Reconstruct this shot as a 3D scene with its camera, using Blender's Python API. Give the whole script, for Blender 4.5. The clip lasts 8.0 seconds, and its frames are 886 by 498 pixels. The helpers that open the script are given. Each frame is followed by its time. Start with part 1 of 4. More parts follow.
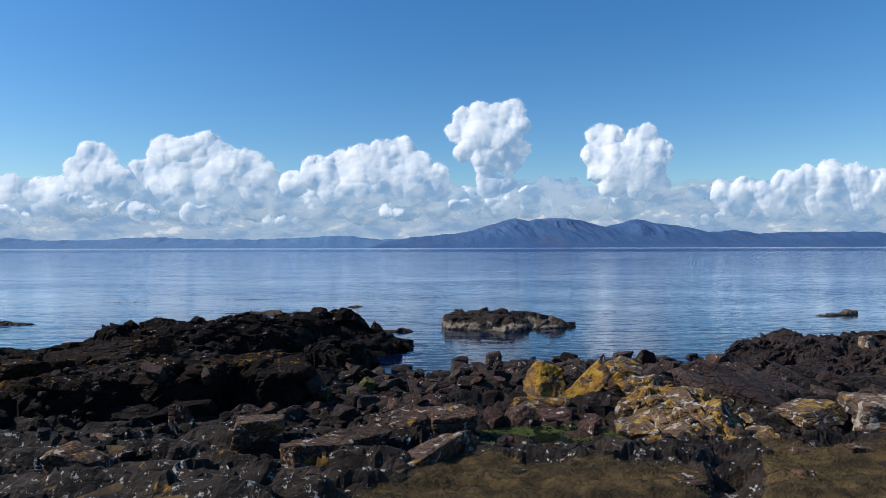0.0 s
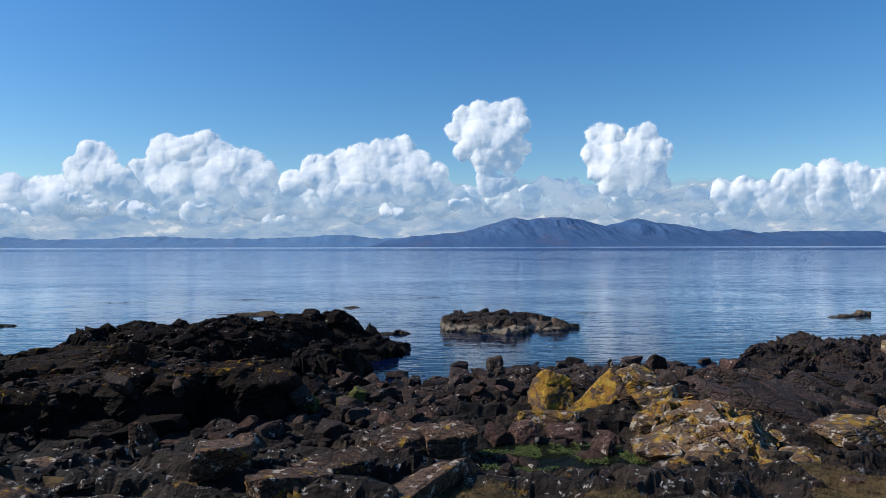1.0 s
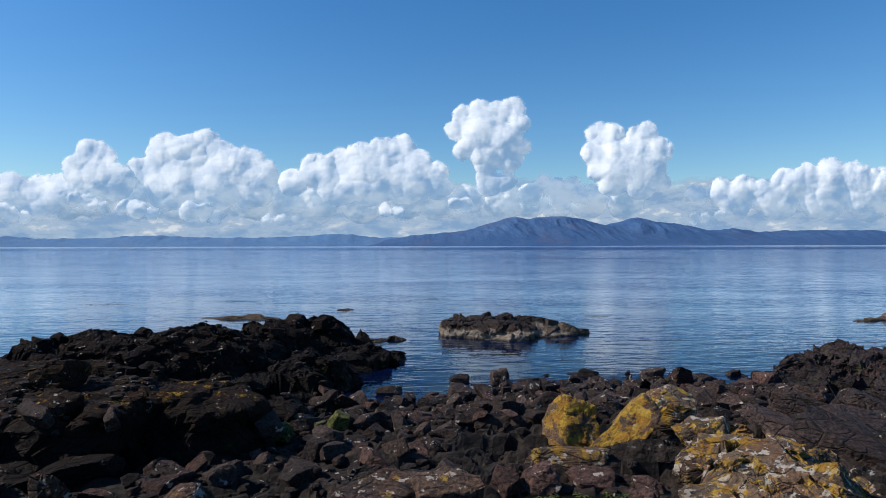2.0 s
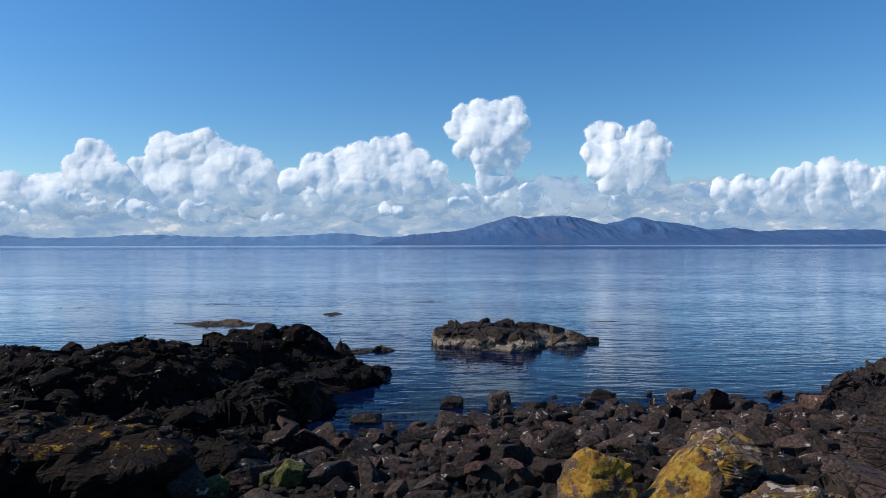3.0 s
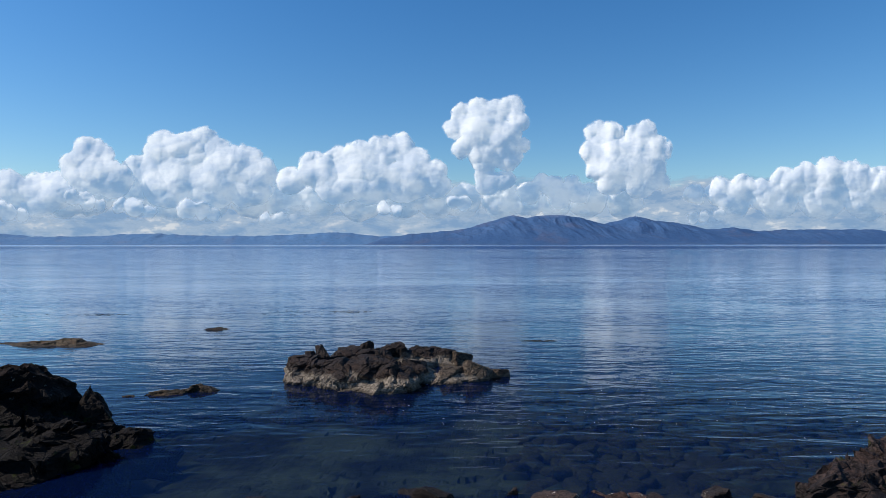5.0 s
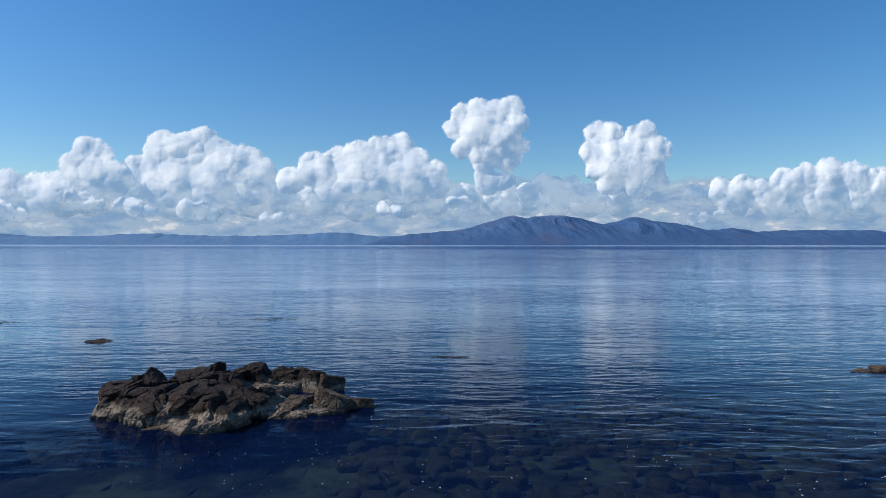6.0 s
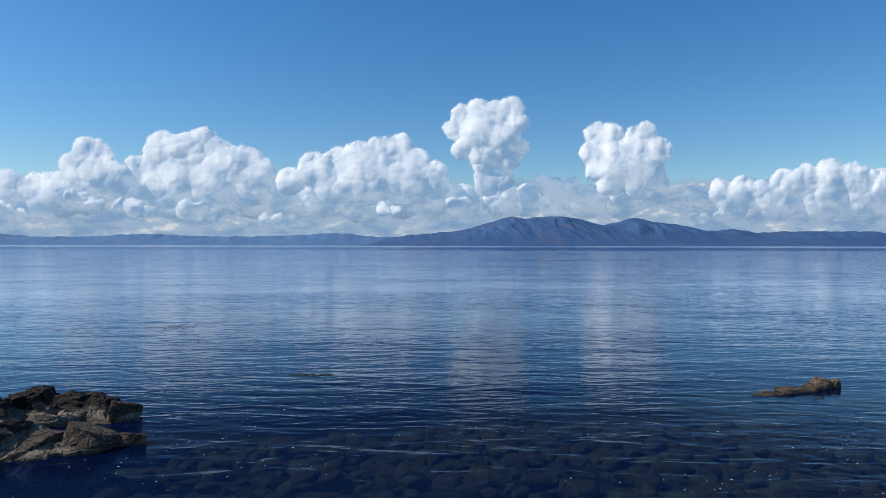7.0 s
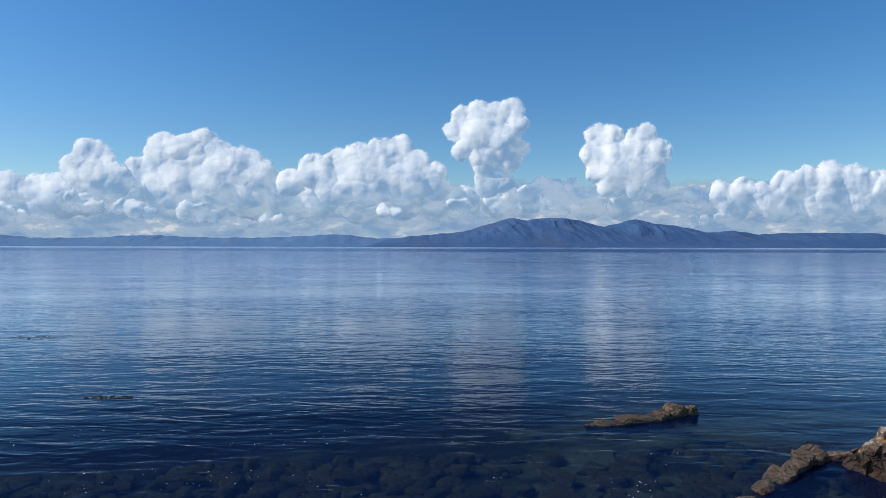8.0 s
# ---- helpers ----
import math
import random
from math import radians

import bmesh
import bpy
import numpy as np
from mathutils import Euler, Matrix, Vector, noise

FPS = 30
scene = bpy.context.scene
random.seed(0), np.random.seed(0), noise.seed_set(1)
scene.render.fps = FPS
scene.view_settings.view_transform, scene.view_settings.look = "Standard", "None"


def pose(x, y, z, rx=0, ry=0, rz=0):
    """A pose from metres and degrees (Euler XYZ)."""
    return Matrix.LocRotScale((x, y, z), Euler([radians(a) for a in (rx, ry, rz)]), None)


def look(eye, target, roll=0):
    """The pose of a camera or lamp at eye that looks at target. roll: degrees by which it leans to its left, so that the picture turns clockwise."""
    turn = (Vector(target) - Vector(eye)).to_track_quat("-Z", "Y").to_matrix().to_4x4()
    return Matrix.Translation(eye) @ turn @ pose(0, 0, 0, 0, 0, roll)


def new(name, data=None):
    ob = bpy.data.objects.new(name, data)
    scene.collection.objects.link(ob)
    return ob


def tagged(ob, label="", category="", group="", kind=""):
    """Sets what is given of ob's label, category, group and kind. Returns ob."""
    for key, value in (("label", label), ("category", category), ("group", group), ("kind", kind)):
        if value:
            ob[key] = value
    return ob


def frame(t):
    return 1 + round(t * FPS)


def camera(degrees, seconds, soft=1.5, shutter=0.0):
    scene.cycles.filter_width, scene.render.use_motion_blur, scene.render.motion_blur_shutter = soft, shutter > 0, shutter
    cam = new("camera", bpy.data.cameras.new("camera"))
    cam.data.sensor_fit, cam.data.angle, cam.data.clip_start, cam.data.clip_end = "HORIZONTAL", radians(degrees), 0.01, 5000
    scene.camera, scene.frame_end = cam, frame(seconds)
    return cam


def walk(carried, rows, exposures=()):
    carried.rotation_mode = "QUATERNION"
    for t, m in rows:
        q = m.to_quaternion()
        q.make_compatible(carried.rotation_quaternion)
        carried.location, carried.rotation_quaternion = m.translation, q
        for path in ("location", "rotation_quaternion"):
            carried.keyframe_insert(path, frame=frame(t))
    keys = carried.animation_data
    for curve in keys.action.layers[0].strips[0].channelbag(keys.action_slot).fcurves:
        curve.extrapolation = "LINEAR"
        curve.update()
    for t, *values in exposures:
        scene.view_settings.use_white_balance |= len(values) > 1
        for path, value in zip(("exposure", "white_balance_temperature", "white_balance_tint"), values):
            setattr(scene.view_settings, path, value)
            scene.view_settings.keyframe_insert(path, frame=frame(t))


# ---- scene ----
cam = camera(72.0, 8.0, soft=0.6)
PATH = [
    (0.0, pose(0.313, -0.160, 3.857, 89.821, 0.150, -0.005)),
    (0.5, pose(0.341, 0.257, 3.845, 89.782, 0.147, -0.002)),
    (1.0, pose(0.374, 0.999, 3.833, 89.742, 0.143, -0.006)),
    (1.5, pose(0.405, 1.966, 3.823, 89.702, 0.140, -0.015)),
    (1.7, pose(0.412, 2.406, 3.821, 89.686, 0.138, -0.020)),
    (2.8, pose(0.552, 5.215, 3.809, 89.606, 0.121, -0.056)),
    (3.0, pose(0.664, 5.784, 3.807, 89.593, 0.118, -0.063)),
    (3.5, pose(1.271, 7.272, 3.808, 89.565, 0.110, -0.081)),
    (4.0, pose(2.208, 8.783, 3.813, 89.544, 0.090, -0.097)),
    (4.5, pose(3.390, 10.283, 3.823, 89.531, 0.070, -0.110)),
    (4.7, pose(3.910, 10.870, 3.828, 89.531, 0.058, -0.112)),
    (5.8, pose(7.580, 14.350, 3.876, 89.545, -0.028, -0.117)),
    (6.0, pose(8.356, 14.900, 3.890, 89.550, -0.043, -0.117)),
    (6.5, pose(10.424, 16.137, 3.927, 89.580, -0.080, -0.104)),
    (7.0, pose(12.633, 17.318, 3.971, 89.623, -0.103, -0.080)),
    (7.5, pose(15.037, 18.523, 4.024, 89.681, -0.127, -0.045)),
    (8.0, pose(17.602, 19.518, 4.087, 89.754, -0.150, 0.003)),
]
walk(cam, PATH, [(0.0, 0.0), (3.5, -0.02), (6.0, -0.08), (8.0, -0.11)])

# ---- light ----
SUN_AZ, SUN_EL = radians(-93), radians(43)  # bearing from straight ahead, height
world = bpy.data.worlds.new("world")
scene.world = world
world.use_nodes = True
sky = world.node_tree.nodes.new("ShaderNodeTexSky")
sky.sky_type, sky.sun_disc = "NISHITA", False
sky.sun_elevation, sky.sun_rotation = SUN_EL, SUN_AZ
sky.air_density, sky.dust_density, sky.ozone_density = 1.15, 0.3, 3.5
bg = world.node_tree.nodes["Background"]
clear = world.node_tree.nodes.new("ShaderNodeHueSaturation")
clear.inputs["Saturation"].default_value = 1.3
world.node_tree.links.new(sky.outputs[0], clear.inputs["Color"])
tint = world.node_tree.nodes.new("ShaderNodeMix")
tint.data_type, tint.blend_type = "RGBA", "MULTIPLY"
tint.inputs[0].default_value = 1.0
tint.inputs[7].default_value = (0.85, 0.98, 1.10, 1.0)
world.node_tree.links.new(clear.outputs[0], tint.inputs[6])
world.node_tree.links.new(tint.outputs[2], bg.inputs[0])
bg.inputs[1].default_value = 0.114
sun = new("sun", bpy.data.lights.new("sun", "SUN"))
sun.data.energy, sun.data.angle, sun.data.color = 5.0, radians(0.5), (1.0, 0.95, 0.87)
sun_dir = Vector((math.sin(SUN_AZ) * math.cos(SUN_EL), math.cos(SUN_AZ) * math.cos(SUN_EL), math.sin(SUN_EL)))
sun.matrix_basis = look(sun_dir * 80, (0, 0, 0))


# ---- numeric noise ----
def hash01(ix, iy, iz, seed):
    h = (ix.astype(np.int64) * 374761393 + iy.astype(np.int64) * 668265263 + iz.astype(np.int64) * 2147483647 + seed * 974634777) & 0xFFFFFFFF
    h = ((h ^ (h >> 13)) * 1274126177) & 0xFFFFFFFF
    h = ((h ^ (h >> 16)) * 2246822519) & 0xFFFFFFFF
    return ((h ^ (h >> 15)) & 0xFFFFFF) / float(0x1000000)


def vnoise(x, y, z, seed):
    """Smooth value noise, -1 to 1."""
    x, y, z = np.broadcast_arrays(np.asarray(x, float), y, z)
    fx, fy, fz = np.floor(x), np.floor(y), np.floor(z)
    u, v, w = x - fx, y - fy, z - fz
    u, v, w = (a * a * a * (a * (a * 6 - 15) + 10) for a in (u, v, w))
    out = 0
    for i in (0, 1):
        for j in (0, 1):
            for k in (0, 1):
                out = out + hash01(fx + i, fy + j, fz + k, seed) * (u if i else 1 - u) * (v if j else 1 - v) * (w if k else 1 - w)
    return out * 2 - 1


def fbm(x, y, z, seed, octaves=4, gain=0.5):
    total, amp, f = 0, 1.0, 1.0
    for o in range(octaves):
        total = total + amp * vnoise(x * f + 13.7 * o, y * f - 7.1 * o, z * f + 3.3 * o, seed + o)
        amp, f = amp * gain, f * 2.07
    return total


def facets(x, y, seed, cell, strike=0.0, stretch=1.0, tilt=0.5):
    """Jointed blocks: each cell has its own height and tilt; also how near its joint a point lies (0 at the joint)."""
    x = x + 0.25 * cell * vnoise(x / cell, y / cell, 0.5, seed + 50)
    y = y + 0.25 * cell * vnoise(x / cell, y / cell, 9.5, seed + 51)
    c, s = math.cos(strike), math.sin(strike)
    u, v = (x * c + y * s) / (cell * stretch), (y * c - x * s) / cell
    iu, iv = np.floor(u), np.floor(v)
    zero = np.zeros_like(u)
    best, second, height = zero + 9.0, zero + 9.0, zero
    for i in (-1, 0, 1):
        for j in (-1, 0, 1):
            a, b = iu + i, iv + j
            du = u - (a + 0.15 + 0.7 * hash01(a, b, zero, seed))
            dv = v - (b + 0.15 + 0.7 * hash01(a, b, zero + 1, seed))
            d = du * du + dv * dv
            h = hash01(a, b, zero + 2, seed) - 0.5 + tilt * (du * (hash01(a, b, zero + 3, seed) - 0.5) + dv * (hash01(a, b, zero + 4, seed) - 0.5)) * 2
            near = d < best
            second = np.where(near, best, np.minimum(second, d))
            height = np.where(near, h, height)
            best = np.where(near, d, best)
    return height, np.sqrt(second) - np.sqrt(best)


def smooth(a, b, t):
    k = np.clip((t - a) / (b - a), 0, 1)
    return k * k * (3 - 2 * k)


# ---- mesh helpers ----
def grid_mesh(name, X, Y, Z, mat, shade=False):
    """A sheet from equal arrays of coordinates."""
    n, m = X.shape
    me = bpy.data.meshes.new(name)
    k = np.arange(n * m).reshape(n, m)
    quads = np.stack([k[:-1, :-1], k[:-1, 1:], k[1:, 1:], k[1:, :-1]], -1).reshape(-1, 4)
    return array_mesh(me, np.stack([X, Y, Z], -1).reshape(-1, 3), quads, mat, shade)


def array_mesh(me, co, faces, mat, shade=False):
    k = faces.shape[1]
    me.vertices.add(len(co))
    me.vertices.foreach_set("co", np.ascontiguousarray(co, np.float32).ravel())
    me.loops.add(faces.size)
    me.loops.foreach_set("vertex_index", np.ascontiguousarray(faces, np.int32).ravel())
    me.polygons.add(len(faces))
    me.polygons.foreach_set("loop_start", np.arange(0, faces.size, k, dtype=np.int32))
    me.polygons.foreach_set("use_smooth", np.full(len(faces), shade))
    me.update(calc_edges=True)
    me.materials.append(mat)
    return me


def part(name, me, parent, label=""):
    ob = new(name, me)
    ob.parent = parent
    return tagged(ob, label)


ICO = {}


def ico(sub):
    """Unit sphere: directions and triangles."""
    if sub not in ICO:
        bm = bmesh.new()
        bmesh.ops.create_icosphere(bm, subdivisions=sub, radius=1.0)
        v = np.array([p.co[:] for p in bm.verts])
        bm.verts.index_update()
        f = np.array([[p.index for p in q.verts] for q in bm.faces])
        bm.free()
        ICO[sub] = (v / np.linalg.norm(v, axis=1)[:, None], f)
    return ICO[sub]


def rock_shape(seed, size, sub=3, planes=9, rough=0.05, worn=40.0, lean=(0, 0, 0), taper=0.0, ledge=0.0, fit=False):
    """An angular stone: a ball cut by planes, its edges worn, its faces rough. The origin lies at its foot."""
    rng = np.random.default_rng(seed)
    d, f = ico(sub)
    n = rng.normal(size=(planes, 3))
    n /= np.linalg.norm(n, axis=1)[:, None]
    box = np.array([[1, 0, 0], [-1, 0, 0], [0, 1, 0], [0, -1, 0], [0, 0, 1], [0, 0, -1.0]])
    box = box + rng.normal(scale=0.22, size=box.shape)
    box /= np.linalg.norm(box, axis=1)[:, None]
    n = np.concatenate([n, box])
    off = np.concatenate([rng.uniform(0.78, 1.2, planes), rng.uniform(0.62, 0.9, 6)])
    inv = np.maximum(d @ n.T, 0.0) / off
    r = 1.0 / np.power((inv ** worn).sum(1), 1.0 / worn)
    p = d * r[:, None]
    q = p * 2.2 + seed * 3.1
    r2 = 1 + rough * (fbm(q[:, 0], q[:, 1], q[:, 2], seed, 4) - 0.8 * np.abs(vnoise(q[:, 0] * 1.7, q[:, 1] * 1.7, q[:, 2] * 5.0, seed + 9)))
    ax = np.array((0.25, 0.35, 1.0)) + rng.normal(scale=0.25, size=3)
    lay = (p @ (ax / np.linalg.norm(ax))) * rng.uniform(2.6, 4.2) + 0.35 * vnoise(q[:, 0], q[:, 1], q[:, 2], seed + 31)
    r2 = r2 + ledge * (0.5 - (lay - np.floor(lay)))
    p = p * r2[:, None] * np.array(size) * 0.5
    if fit:
        p = (p - (p.max(0) + p.min(0)) / 2) * np.array(size) / (p.max(0) - p.min(0))
    p = p + p[:, 2:3] * np.array(lean)
    p[:, 2] -= p[:, 2].min()
    p[:, :2] *= (1 - taper * p[:, 2:3] / p[:, 2].max())
    return p, f


def rock_mesh(name, seed, size, mat, sub=3, shade=False, **kw):
    p, f = rock_shape(seed, size, sub, **kw)
    return array_mesh(bpy.data.meshes.new(name), p, f, mat, shade)


# ---- materials ----
class Nodes:
    """Short calls for a node tree."""

    def __init__(self, name):
        self.mat = bpy.data.materials.new(name)
        self.mat.use_nodes = True
        self.t = self.mat.node_tree
        self.t.nodes.clear()
        self.out = self.add("ShaderNodeOutputMaterial")
        self.pos = self.add("ShaderNodeNewGeometry").outputs["Position"]

    def add(self, kind, **inputs):
        node = self.t.nodes.new(kind)
        for key, value in inputs.items():
            self.put(node.inputs[key.replace("_", " ")], value)
        return node

    def put(self, socket, value):
        if isinstance(value, bpy.types.NodeSocket):
            self.t.links.new(value, socket)
        else:
            socket.default_value = value

    def scaled(self, sx, sy, sz, turn=0.0, source=None):
        m = self.add("ShaderNodeMapping", Vector=source or self.pos)
        m.inputs["Scale"].default_value = (sx, sy, sz)
        m.inputs["Rotation"].default_value = (0, 0, turn)
        return m.outputs[0]

    def noise(self, scale, detail=5.0, rough=0.55, vector=None, distortion=0.0):
        return self.add("ShaderNodeTexNoise", Vector=vector or self.pos, Scale=scale, Detail=detail, Roughness=rough, Distortion=distortion).outputs[0]

    def step(self, value, a, b, lo=0.0, hi=1.0):
        n = self.t.nodes.new("ShaderNodeMapRange")
        n.interpolation_type = "SMOOTHSTEP"
        for k, v in enumerate((value, a, b, lo, hi)):
            self.put(n.inputs[k], v)
        return n.outputs[0]

    def math(self, op, a, b=0.0):
        n = self.t.nodes.new("ShaderNodeMath")
        n.operation = op
        self.put(n.inputs[0], a)
        self.put(n.inputs[1], b)
        return n.outputs[0]

    def mix(self, fac, a, b, blend="MIX"):
        n = self.t.nodes.new("ShaderNodeMix")
        n.data_type, n.blend_type = "RGBA", blend
        self.put(n.inputs[0], fac)
        for s, v in ((n.inputs[6], a), (n.inputs[7], b)):
            self.put(s, v if isinstance(v, bpy.types.NodeSocket) else (*v, 1.0))
        return n.outputs[2]

    def height_of(self):
        return self.add("ShaderNodeSeparateXYZ", Vector=self.pos).outputs[2]

    def bump(self, height, strength=0.5, distance=0.02, normal=None):
        b = self.add("ShaderNodeBump", Strength=strength, Distance=distance, Height=height)
        if normal:
            self.put(b.inputs["Normal"], normal)
        return b.outputs[0]

    def surface(self, color, rough, normal=None, spec=0.4):
        p = self.add("ShaderNodeBsdfPrincipled", Roughness=rough)
        self.put(p.inputs["Base Color"], color if isinstance(color, bpy.types.NodeSocket) else (*color, 1.0))
        p.inputs["Specular IOR Level"].default_value = spec
        if normal:
            self.put(p.inputs["Normal"], normal)
        self.t.links.new(p.outputs[0], self.out.inputs[0])
        return self.mat


def rock_material(name, dark, light, yellow=0.0, white=0.0, tide=(0.35, 0.75), barnacle=0.0, green=0.0, turn=0.4, vary=0.5, brown=0.5, gloss=0.22, cracks=1.0, foot=0.0, strata=1.0, speck=0.25):
    """Shore rock: bedded, cracked and mottled stone, orange and white lichen above the tide, black below it."""
    n = Nodes(name)
    z = n.height_of()
    big = n.noise(1.1, 4.0)
    fine = n.noise(18.0, 7.0, 0.7)
    grit = n.noise(60.0, 4.0, 0.7)
    rnd = n.add("ShaderNodeObjectInfo").outputs["Random"]
    # beds: thin layers dipping to one side
    dip = n.add("ShaderNodeMapping", Vector=n.pos)
    dip.inputs["Rotation"].default_value = (0.35, 0.45, turn)
    dip.inputs["Scale"].default_value = (1.3, 1.6, 4.8)
    beds = n.noise(1.0, 4.0, 0.55, dip.outputs[0], 0.5)
    crack = n.add("ShaderNodeTexVoronoi", Vector=n.mix(0.06, n.scaled(1.0, 1.9, 2.4, turn), n.add("ShaderNodeTexNoise", Vector=n.pos, Scale=3.0, Detail=5.0).outputs["Color"], "ADD"), Scale=2.3)
    crack.feature = "DISTANCE_TO_EDGE"
    joint = n.step(crack.outputs["Distance"], 0.0, 0.035)
    col = n.mix(n.step(n.math("ADD", big, n.math("MULTIPLY", rnd, 0.25)), 0.4, 0.8), dark, light)
    earth = [light[0] * 1.5, light[1] * 0.98, light[2] * 0.62]
    col = n.mix(n.math("MULTIPLY", n.step(n.noise(2.3, 5.0, 0.6), 0.46, 0.62), brown), col, earth)
    col = n.mix(n.math("MULTIPLY", n.step(beds, 0.5, 0.68), 0.25), col, [min(1, c * 1.7) for c in light])
    col = n.mix(n.step(fine, 0.38, 0.62), n.mix(0.35 + 1.6 * speck, col, (0.008, 0.007, 0.007)), n.mix(speck, col, [min(1, c * 2.6) for c in light]))
    col = n.mix(n.math("MULTIPLY", n.step(grit, 0.56, 0.66), 0.6), col, [min(1, c * 2.0) for c in light])
    col = n.mix(joint, n.mix(0.65 * cracks, col, (0.008, 0.007, 0.007)), col)
    shade = n.math("ADD", 1.0 - vary * 0.5, n.math("MULTIPLY", rnd, vary))
    col = n.mix(1.0, col, n.add("ShaderNodeCombineColor", Red=shade, Green=shade, Blue=shade).outputs[0], "MULTIPLY")
    above = n.step(n.math("ADD", z, n.math("MULTIPLY", n.math("SUBTRACT", big, 0.5), 0.7)), tide[0], tide[1])
    col = n.mix(above, n.mix(0.68, col, (0.009, 0.008, 0.008)), col)
    if green:
        weed = n.math("MULTIPLY", n.step(n.noise(3.5, 7.0, 0.65), 0.58, 0.68), n.math("SUBTRACT", 1.0, n.step(z, 0.5, 0.95)))
        col = n.mix(n.math("MULTIPLY", weed, green), col, (0.055, 0.075, 0.012))
    if barnacle:
        b = n.math("MULTIPLY", n.step(n.math("ADD", n.noise(30.0, 3.0, 0.7), n.math("MULTIPLY", n.noise(2.6, 4.0, 0.6), 0.9)), 0.80, 1.0), n.math("SUBTRACT", 1.0, n.step(n.math("ADD", z, n.math("MULTIPLY", big, 0.7)), 0.5, 0.85)))
        col = n.mix(n.math("MULTIPLY", b, barnacle), col, (0.20, 0.17, 0.13))
    if foot:
        line = n.math("ADD", z, n.math("ADD", n.math("MULTIPLY", n.math("SUBTRACT", n.noise(1.7, 5.0, 0.6), 0.5), 0.75), n.math("MULTIPLY", n.math("SUBTRACT", fine, 0.5), 0.25)))
        pale = n.mix(n.step(fine, 0.34, 0.62), (0.10, 0.086, 0.068), (0.325, 0.288, 0.237))
        pale = n.mix(joint, n.mix(0.6, pale, (0.02, 0.017, 0.014)), pale)
        col = n.mix(n.math("MULTIPLY", n.step(line, foot + 0.06, foot - 0.06), 0.9), col, pale)
        col = n.mix(n.step(n.math("ADD", z, n.math("MULTIPLY", n.math("SUBTRACT", big, 0.5), 0.12)), 0.11, 0.03), col, n.mix(0.65, col, (0.030, 0.020, 0.010)))
    crust = n.noise(26.0, 3.0, 0.7)
    if white:
        w = n.math("ADD", n.noise(6.0, 6.0, 0.62), n.math("MULTIPLY", crust, 0.14))
        w = n.math("MULTIPLY", n.step(w, 0.725 - 0.10 * white, 0.75 - 0.10 * white), above)
        col = n.mix(n.math("MULTIPLY", w, 0.9), col, (0.42, 0.40, 0.36))
    if yellow:
        y = n.math("ADD", n.noise(3.6, 9.0, 0.70), n.math("MULTIPLY", crust, 0.22))
        y = n.math("MULTIPLY", n.step(y, 0.76 - 0.12 * yellow, 0.82 - 0.12 * yellow), above)
        tone = n.mix(n.step(n.noise(7.0, 4.0), 0.4, 0.65), (0.29, 0.155, 0.017), (0.41, 0.28, 0.036))
        tone = n.mix(n.step(fine, 0.3, 0.55), n.mix(0.5, tone, (0.05, 0.03, 0.01)), tone)
        col = n.mix(n.math("MULTIPLY", y, 0.88), col, tone)
    h = n.math("ADD", n.noise(5.0, 9.0, 0.66), n.math("MULTIPLY", beds, 1.1 * strata))
    h = n.math("ADD", h, n.math("MULTIPLY", n.step(crack.outputs["Distance"], 0.0, 0.07), 0.3 * cracks))
    h = n.math("ADD", h, n.math("ADD", n.math("MULTIPLY", fine, 0.5), n.math("MULTIPLY", grit, 0.14)))
    col = n.mix(1.0, col, (1.0, 0.905, 0.84), "MULTIPLY")
    rough = n.step(above, 0.0, 1.0, 0.6, 0.82)
    return n.surface(col, rough, n.bump(h, 1.0, 0.085), gloss)


M_DARK = rock_material("dark_outcrop", (0.0048, 0.0037, 0.0034), (0.0175, 0.0118, 0.0102), 0.0, 0.2, (0.6, 1.4), green=0.5, gloss=0.07)
M_SLOPE = rock_material("slanting_outcrop", (0.010, 0.0076, 0.0076), (0.052, 0.0385, 0.037), 0.0, 0.0, (0.0, 0.5), green=0.6, turn=-0.7, gloss=0.2, strata=2.0)
M_FRONT = rock_material("brown_outcrop", (0.006, 0.0046, 0.0040), (0.026, 0.0182, 0.0138), 0.55, 0.15, (1.1, 1.55), green=0.4, gloss=0.05, speck=0.15)
M_STONE = rock_material("shore_stone", (0.0110, 0.0086, 0.0079), (0.048, 0.0362, 0.0325), 0.0, 0.3, (-0.1, 0.35), vary=0.9, gloss=0.14, cracks=0.0, brown=0.25)
M_RED = rock_material("red_stone", (0.024, 0.015, 0.013), (0.078, 0.048, 0.041), 0.0, 0.35, (-0.2, 0.3), vary=0.6, gloss=0.14, cracks=0.0, brown=0.2)
M_SPOT = rock_material("lichened_stone", (0.022, 0.015, 0.012), (0.095, 0.062, 0.043), 0.6, 0.7, (0.3, 0.7), strata=0.3)
M_GOLD = rock_material("golden_lichen_rock", (0.06, 0.043, 0.033), (0.14, 0.097, 0.07), 1.62, 0.4, (0.45, 0.85), strata=0.2, cracks=0.15, speck=0.06)
M_PALE = rock_material("pale_lichen_rock", (0.034, 0.026, 0.019), (0.118, 0.088, 0.062), 1.2, 0.98, (0.5, 0.85), turn=-0.7, strata=0.3, speck=0.06)
M_WHITE = rock_material("white_crusted_rock", (0.05, 0.04, 0.034), (0.15, 0.115, 0.09), 0.8, 1.15, (0.3, 0.5), turn=-0.7, strata=0.3, speck=0.06)
